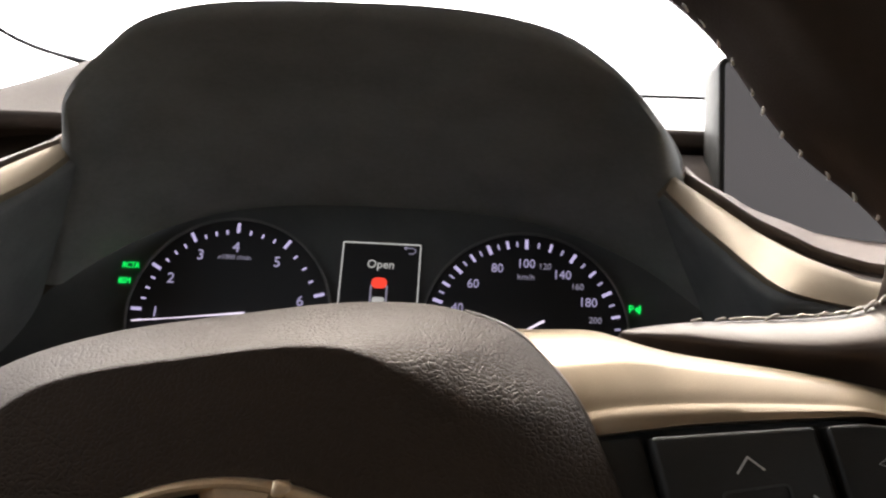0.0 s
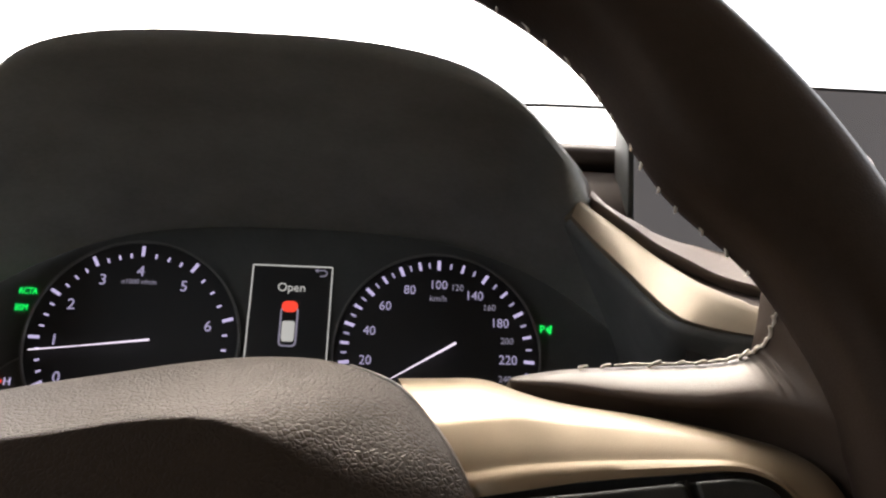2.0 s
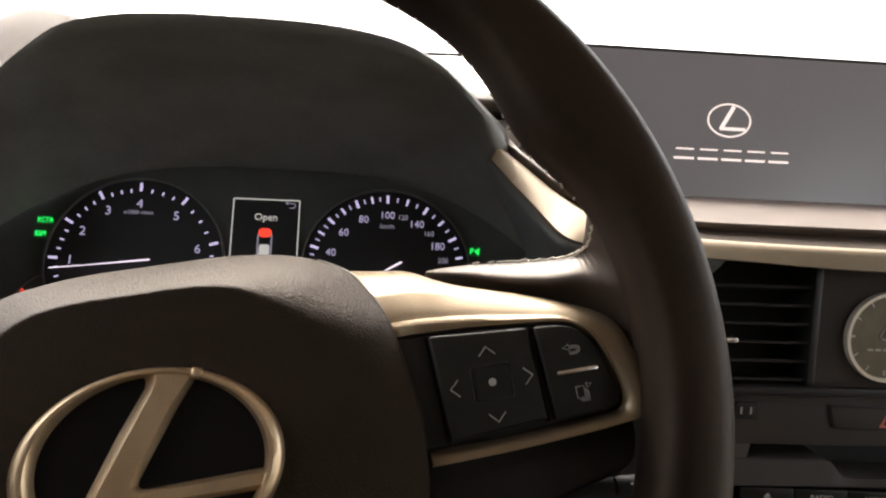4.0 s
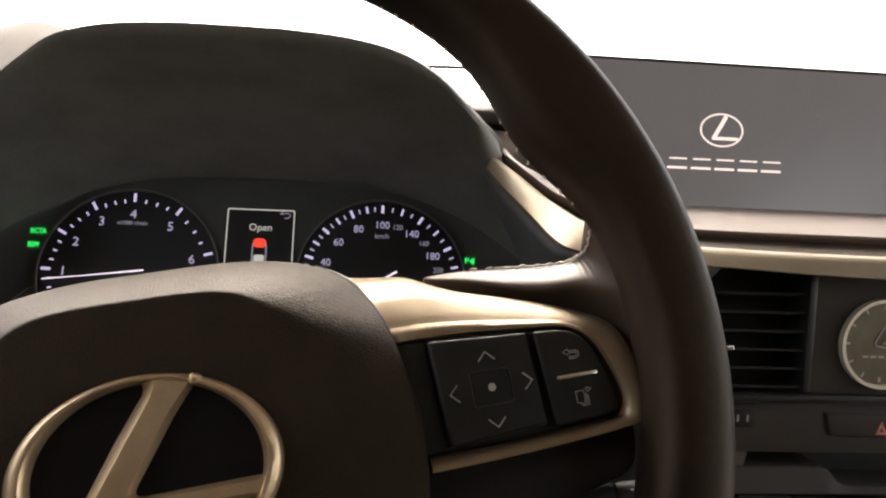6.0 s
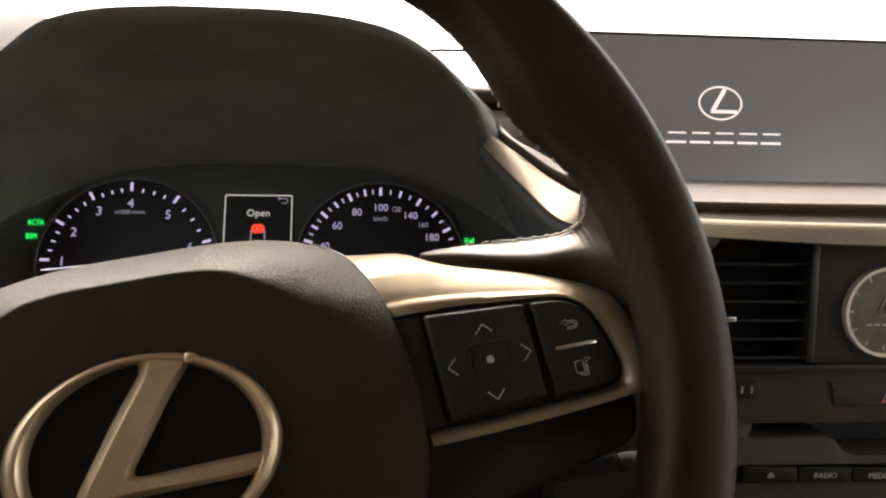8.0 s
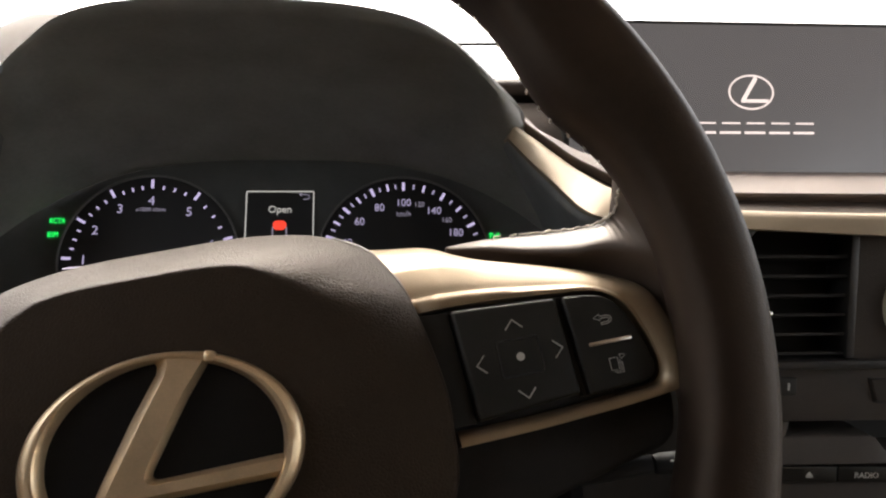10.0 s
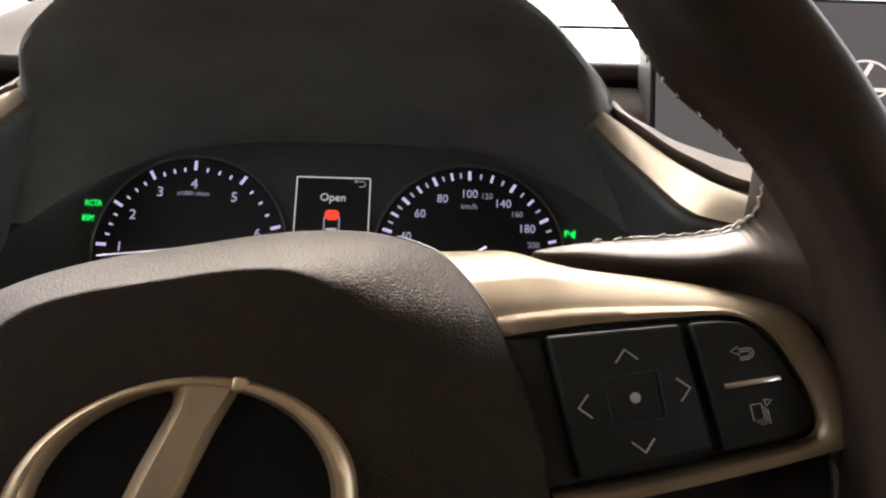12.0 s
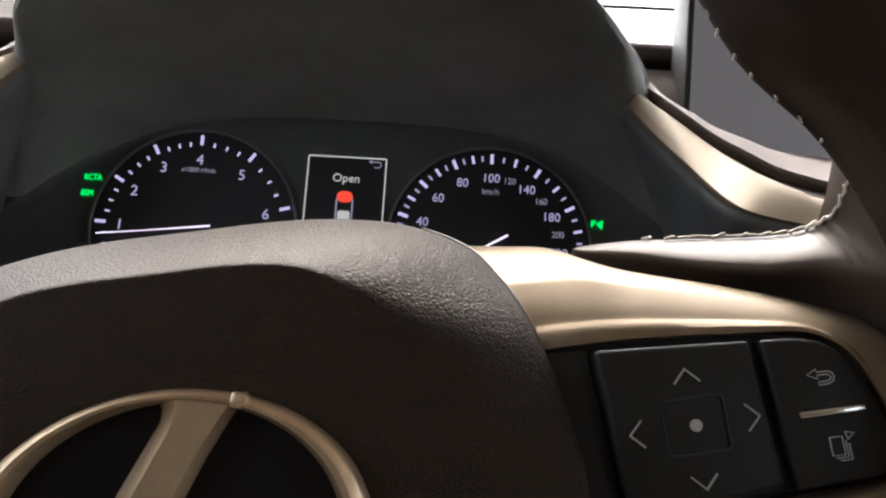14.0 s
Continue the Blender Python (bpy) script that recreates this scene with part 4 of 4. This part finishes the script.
def wing_rows(side):
    rows = []
    for i, v in enumerate(spline([np.array([*a, *b, *c]) for a, b, c in WING], 170)):
        u, r, l = v[:3], v[3:6], v[6:]
        # small gathers in the leather where the wing turns up into the rim
        f = i / 169
        fold = 0.00055 * math.exp(-((f - 0.665) / 0.040) ** 2) * math.sin(2 * math.pi * 34 * f + 1.3 * math.sin(40 * f))
        row = spline([u, 0.5 * (u + r) + np.array([0, 0.0008, 0.0012]) * min(1, np.linalg.norm(u - r) * 60), r, 0.5 * (r + l) + np.array([0, 0, 0.0008]) * min(1, np.linalg.norm(l - r) * 60), l], 17)
        row = [p + np.array([0, 0.3, 1.0]) * fold * max(0.0, 1 - k / 9) * min(1.0, k / 2) for k, p in enumerate(row)]
        row += [l - np.array([0, 0, 0.012]), 0.5 * (l + u) - np.array([0, 0, 0.016]), u - np.array([0, 0.001, 0.012])]
        rows.append([(side * p[0], p[1], p[2]) for p in row])
    return rows


for side in (1, -1):
    part("spoke_wing", sheet(wing_rows(side), around=True, caps=True), WING_HIDE, wheel, "brown leather spoke wrap", 60)
    part("lower_spoke", prism(flipped([(.070, -.0300), (.1150, -.0295), (.1600, -.0270), (.1636, -.0320), (.1628, -.0390), (.1608, -.0448), (.1560, -.0482), (.1200, -.0560), (.070, -.0680)], side), -0.064, -0.0175, 0.0020, 3), VENT, wheel, "black lower spoke cover")

# seam along the inner edge of the rim and the wing
random.seed(4)
stitch = finish(tube([(-0.0027, 0, -0.0002), (-0.0017, 0, 0.0003), (0.0, 0, 0.0005), (0.0017, 0, 0.0003), (0.0027, 0, -0.0002)], [0.0003, 0.00052, 0.00048, 0.00052, 0.0003], 7), STITCH, "stitch")
seam = spline([(w[0][0], w[0][1] + 0.0004, w[0][2] + 0.0008) for w in WING[3:9]], 41)
part("seam_thread", tube([tuple(p + np.array([0, 0.00012 * math.sin(2.4 * i), 0.0001])) for i, p in enumerate(seam[6:])], [0.0003 + 0.00012 * math.sin(1.57 * i) ** 2 for i in range(35)], 7), STITCH, wheel, "pale sewing thread")
for i in range(13):
    p, q = Vector(seam[3 * i + 1]), Vector(seam[3 * i + 3])
    s = part("stitch", stitch, STITCH, wheel)
    s.matrix_local = Matrix.Translation(p.lerp(q, 0.5)) @ (q - p).to_track_quat("X", "Z").to_matrix().to_4x4() @ pose(0, 0, 0, 0, 0, random.uniform(4, 26)) @ Matrix.Diagonal((random.uniform(0.5, 0.85), 0.95, 0.95, 1))
for i in range(16):
    deg = 15.5 + 2.5 * i + random.uniform(-0.5, 0.5)
    r = RIM_R - RIM_W * rim_swell(deg) * 0.965
    s = part("stitch", stitch, STITCH, wheel)
    s.matrix_local = pose(0, 0.007, 0, 0, 0, deg) @ pose(r, 0, RIM_N - 0.0060, random.uniform(-25, 25), -20, 60 + random.uniform(-25, 25)) @ Matrix.Diagonal((random.uniform(0.4, 0.75), 0.85, 0.85, 1))

# hub and column behind the wheel
part("hub", prism(oval(0, -0.02, 0.060, 0.055, 40), -0.11, -0.06, 0.004), BLACK, wheel, "black hub")
column = thing("steering_column", None, "black steering column shroud behind the wheel", "steering column")
rows = []
for f in np.linspace(0, 1, 6):
    c = Vector((0, -0.245, 0.708)).lerp(Vector((0, -0.02, 0.64)), f)
    rows.append([c + Vector((0.060 * x, 0, 0.045 * y)) for x, y in rounded(-1, 1, -1, 1, 0.45)])
part("shroud", sheet(rows, around=True, caps=True), SOFT_BLACK, column, "black plastic shroud")

# wiper stalk: slim neck, flat paddle, turning end cap
stalk = thing("wiper_stalk", None, "black wiper stalk with white signs and ribbed wheel", "stalk")
section = [(math.copysign(abs(math.cos(a)) ** 0.75, math.cos(a)), math.copysign(abs(math.sin(a)) ** 0.75, math.sin(a))) for a in (2 * math.pi * k / 28 for k in range(28))]


def stalk_rows(stations):
    """Cross sections (x, y, z of the middle, half depth, half height) along the stalk."""
    return [[(v[0] + 0.10 * v[4] * q, v[1] + v[3] * p, v[2] + v[4] * q) for p, q in section] for v in spline([np.array(v) for v in stations], 24)]


part("arm", sheet(stalk_rows([(0.055, -0.190, 0.738, 0.0055, 0.0050), (0.090, -0.212, 0.7455, 0.0055, 0.0052), (0.112, -0.219, 0.7520, 0.0058, 0.0056), (0.128, -0.218, 0.7560, 0.0065, 0.0095), (0.142, -0.217, 0.7575, 0.0078, 0.0165), (0.156, -0.217, 0.7590, 0.0085, 0.0180), (0.1722, -0.217, 0.7615, 0.0086, 0.0176)]), around=True, caps=True), BLACK, stalk, "black paddle lever", 50)
part("end_cap", sheet(stalk_rows([(0.1730, -0.217, 0.7617, 0.0085, 0.0175), (0.182, -0.217, 0.7632, 0.0084, 0.0170), (0.192, -0.216, 0.7648, 0.0078, 0.0158), (0.197, -0.215, 0.7655, 0.0060, 0.0125)]), around=True, caps=True), BLACK, stalk, "black turning end cap", 50)
FACE = -0.2262
part("wheel_window", box(0.1488, 0.1628, FACE, FACE + 0.004, 0.7572, 0.7712, 0.0006), DIAL, stalk, "dark window of the thumb wheel")
roll = part("ribbed_wheel", box(0.1502, 0.1614, FACE - 0.0012, FACE + 0.004, 0.7584, 0.7700, 0.0010), BUTTON, stalk, "ribbed black thumb wheel")
for k in range(9):
    part("rib", box(0.1506, 0.1610, FACE - 0.0017, FACE - 0.0008, 0.7589 + 0.0012 * k, 0.7595 + 0.0012 * k), BUTTON, roll)


def stalk_sign(loops, cx, cz, r=0.00022):
    """A printed outline on the face of the stalk."""
    part("sign", merged(*[tube([(cx + x * 0.001, FACE - 0.0001, cz + z * 0.001) for x, z in loop], r, 5) for loop in loops]), ICON, stalk, "small white printed sign")


BLADE = [[(-2.2, 1.2), (0, 1.8), (2.2, 1.2), (1.0, -1.4), (-0.6, -1.4), (-2.2, 1.2)], [(-0.6, -1.4), (1.4, 0.9)]]
stalk_sign(BLADE, 0.1420, 0.7687)
stalk_sign([[(-1.0, 0), (0, 1.0), (1.0, 0), (-1.0, 0)]], 0.1345, 0.7630)
stalk_sign([[(0.9 * math.cos(a), 1.1 * math.sin(a)) for a in (2 * math.pi * k / 12 for k in range(13))]], 0.1350, 0.7605)
stalk_sign(BLADE[:1], 0.1355, 0.7570)
stalk_sign([[(-1.0, 0), (0, -1.0), (1.0, 0), (-1.0, 0)]], 0.1356, 0.7538)
stalk_sign([[(-0.8, 0.4), (0.8, -0.4)], [(-0.8, -0.5), (0.8, -1.3)]], 0.1357, 0.7508)
stalk_sign(BLADE[:1], 0.1448, 0.7560)
for x, z, w in ((0.1468, 0.7620, 0.0012), (0.1476, 0.7570, 0.0008), (0.1486, 0.7525, 0.0005)):
    part("sign", box(x - w, x + w, FACE - 0.0002, FACE + 0.0002, z - 0.0020, z + 0.0020), ICON, stalk, "small white printed bar")
stalk_sign([[(-2.4, 0), (2.4, 0.3)]], 0.1692, 0.7691, 0.0003)
stalk_sign([[(-2.4, 0), (-1.2, 0.1)], [(-0.6, 0.1), (0.5, 0.2)], [(1.1, 0.3), (2.4, 0.4)]], 0.1699, 0.7621, 0.00025)
stalk_sign([[(0.9 * math.cos(a), 0.9 * math.sin(a)) for a in (2 * math.pi * k / 12 for k in range(13))]], 0.1715, 0.7549)
stalk_sign(BLADE, 0.1795, 0.7736)
stalk_sign([[(-2.6, 1.6), (2.8, 2.2), (2.8, -1.2), (-2.6, -1.8), (-2.6, 1.6)], [(-0.4, -2.2), (1.6, 0.6)], [(-5.2, 0.2), (-3.6, 0.3)]], 0.1850, 0.7585)
cruise_stalk = thing("cruise_stalk", None, "small black stalk with painted glints under the spoke", "stalk")
part("arm", tube([(0.055, -0.235, 0.692), (0.110, -0.262, 0.702), (0.150, -0.270, 0.709), (0.168, -0.272, 0.713)], [0.0040, 0.0036, 0.0034, 0.0034], 14), DIAL, cruise_stalk, "black lever")
part("end_cap", tube([(0.1685, -0.272, 0.7128), (0.171, -0.272, 0.7130), (0.184, -0.272, 0.7140), (0.187, -0.272, 0.7142)], [0.0034, 0.0040, 0.0040, 0.0030], 16), DIAL, cruise_stalk, "black push button end")
# white strokes painted where the dark stalk glints
for pts in ([(0.1735, -0.2755, 0.7152), (0.1765, -0.2755, 0.7154)], [(0.1748, -0.2762, 0.7118), (0.1760, -0.2762, 0.7138)], [(0.1772, -0.2760, 0.7098), (0.1782, -0.2760, 0.7110)]):
    part("sign", tube(pts, 0.0004, 6), ICON, cruise_stalk, "small white mark painted as a glint")
bead_cord = thing("bead_cord", None, "dark brown beaded cord wound on the stalk", "cord")
for k in range(3):
    for j in range(10):
        a = 2 * math.pi * j / 10 + 0.3 * k
        c = Vector((0.0990 + 0.0062 * k, -0.2150 - 0.0016 * k, 0.7483 + 0.0018 * k)) + Vector((0, 0.0088 * math.cos(a), 0.0088 * math.sin(a)))
        bm = bmesh.new()
        bmesh.ops.create_uvsphere(bm, u_segments=8, v_segments=6, radius=0.0031)
        bmesh.ops.scale(bm, vec=(0.8, 1, 1.15), verts=bm.verts)
        bmesh.ops.translate(bm, vec=c, verts=bm.verts)
        part("bead", bm, HIDE, bead_cord)
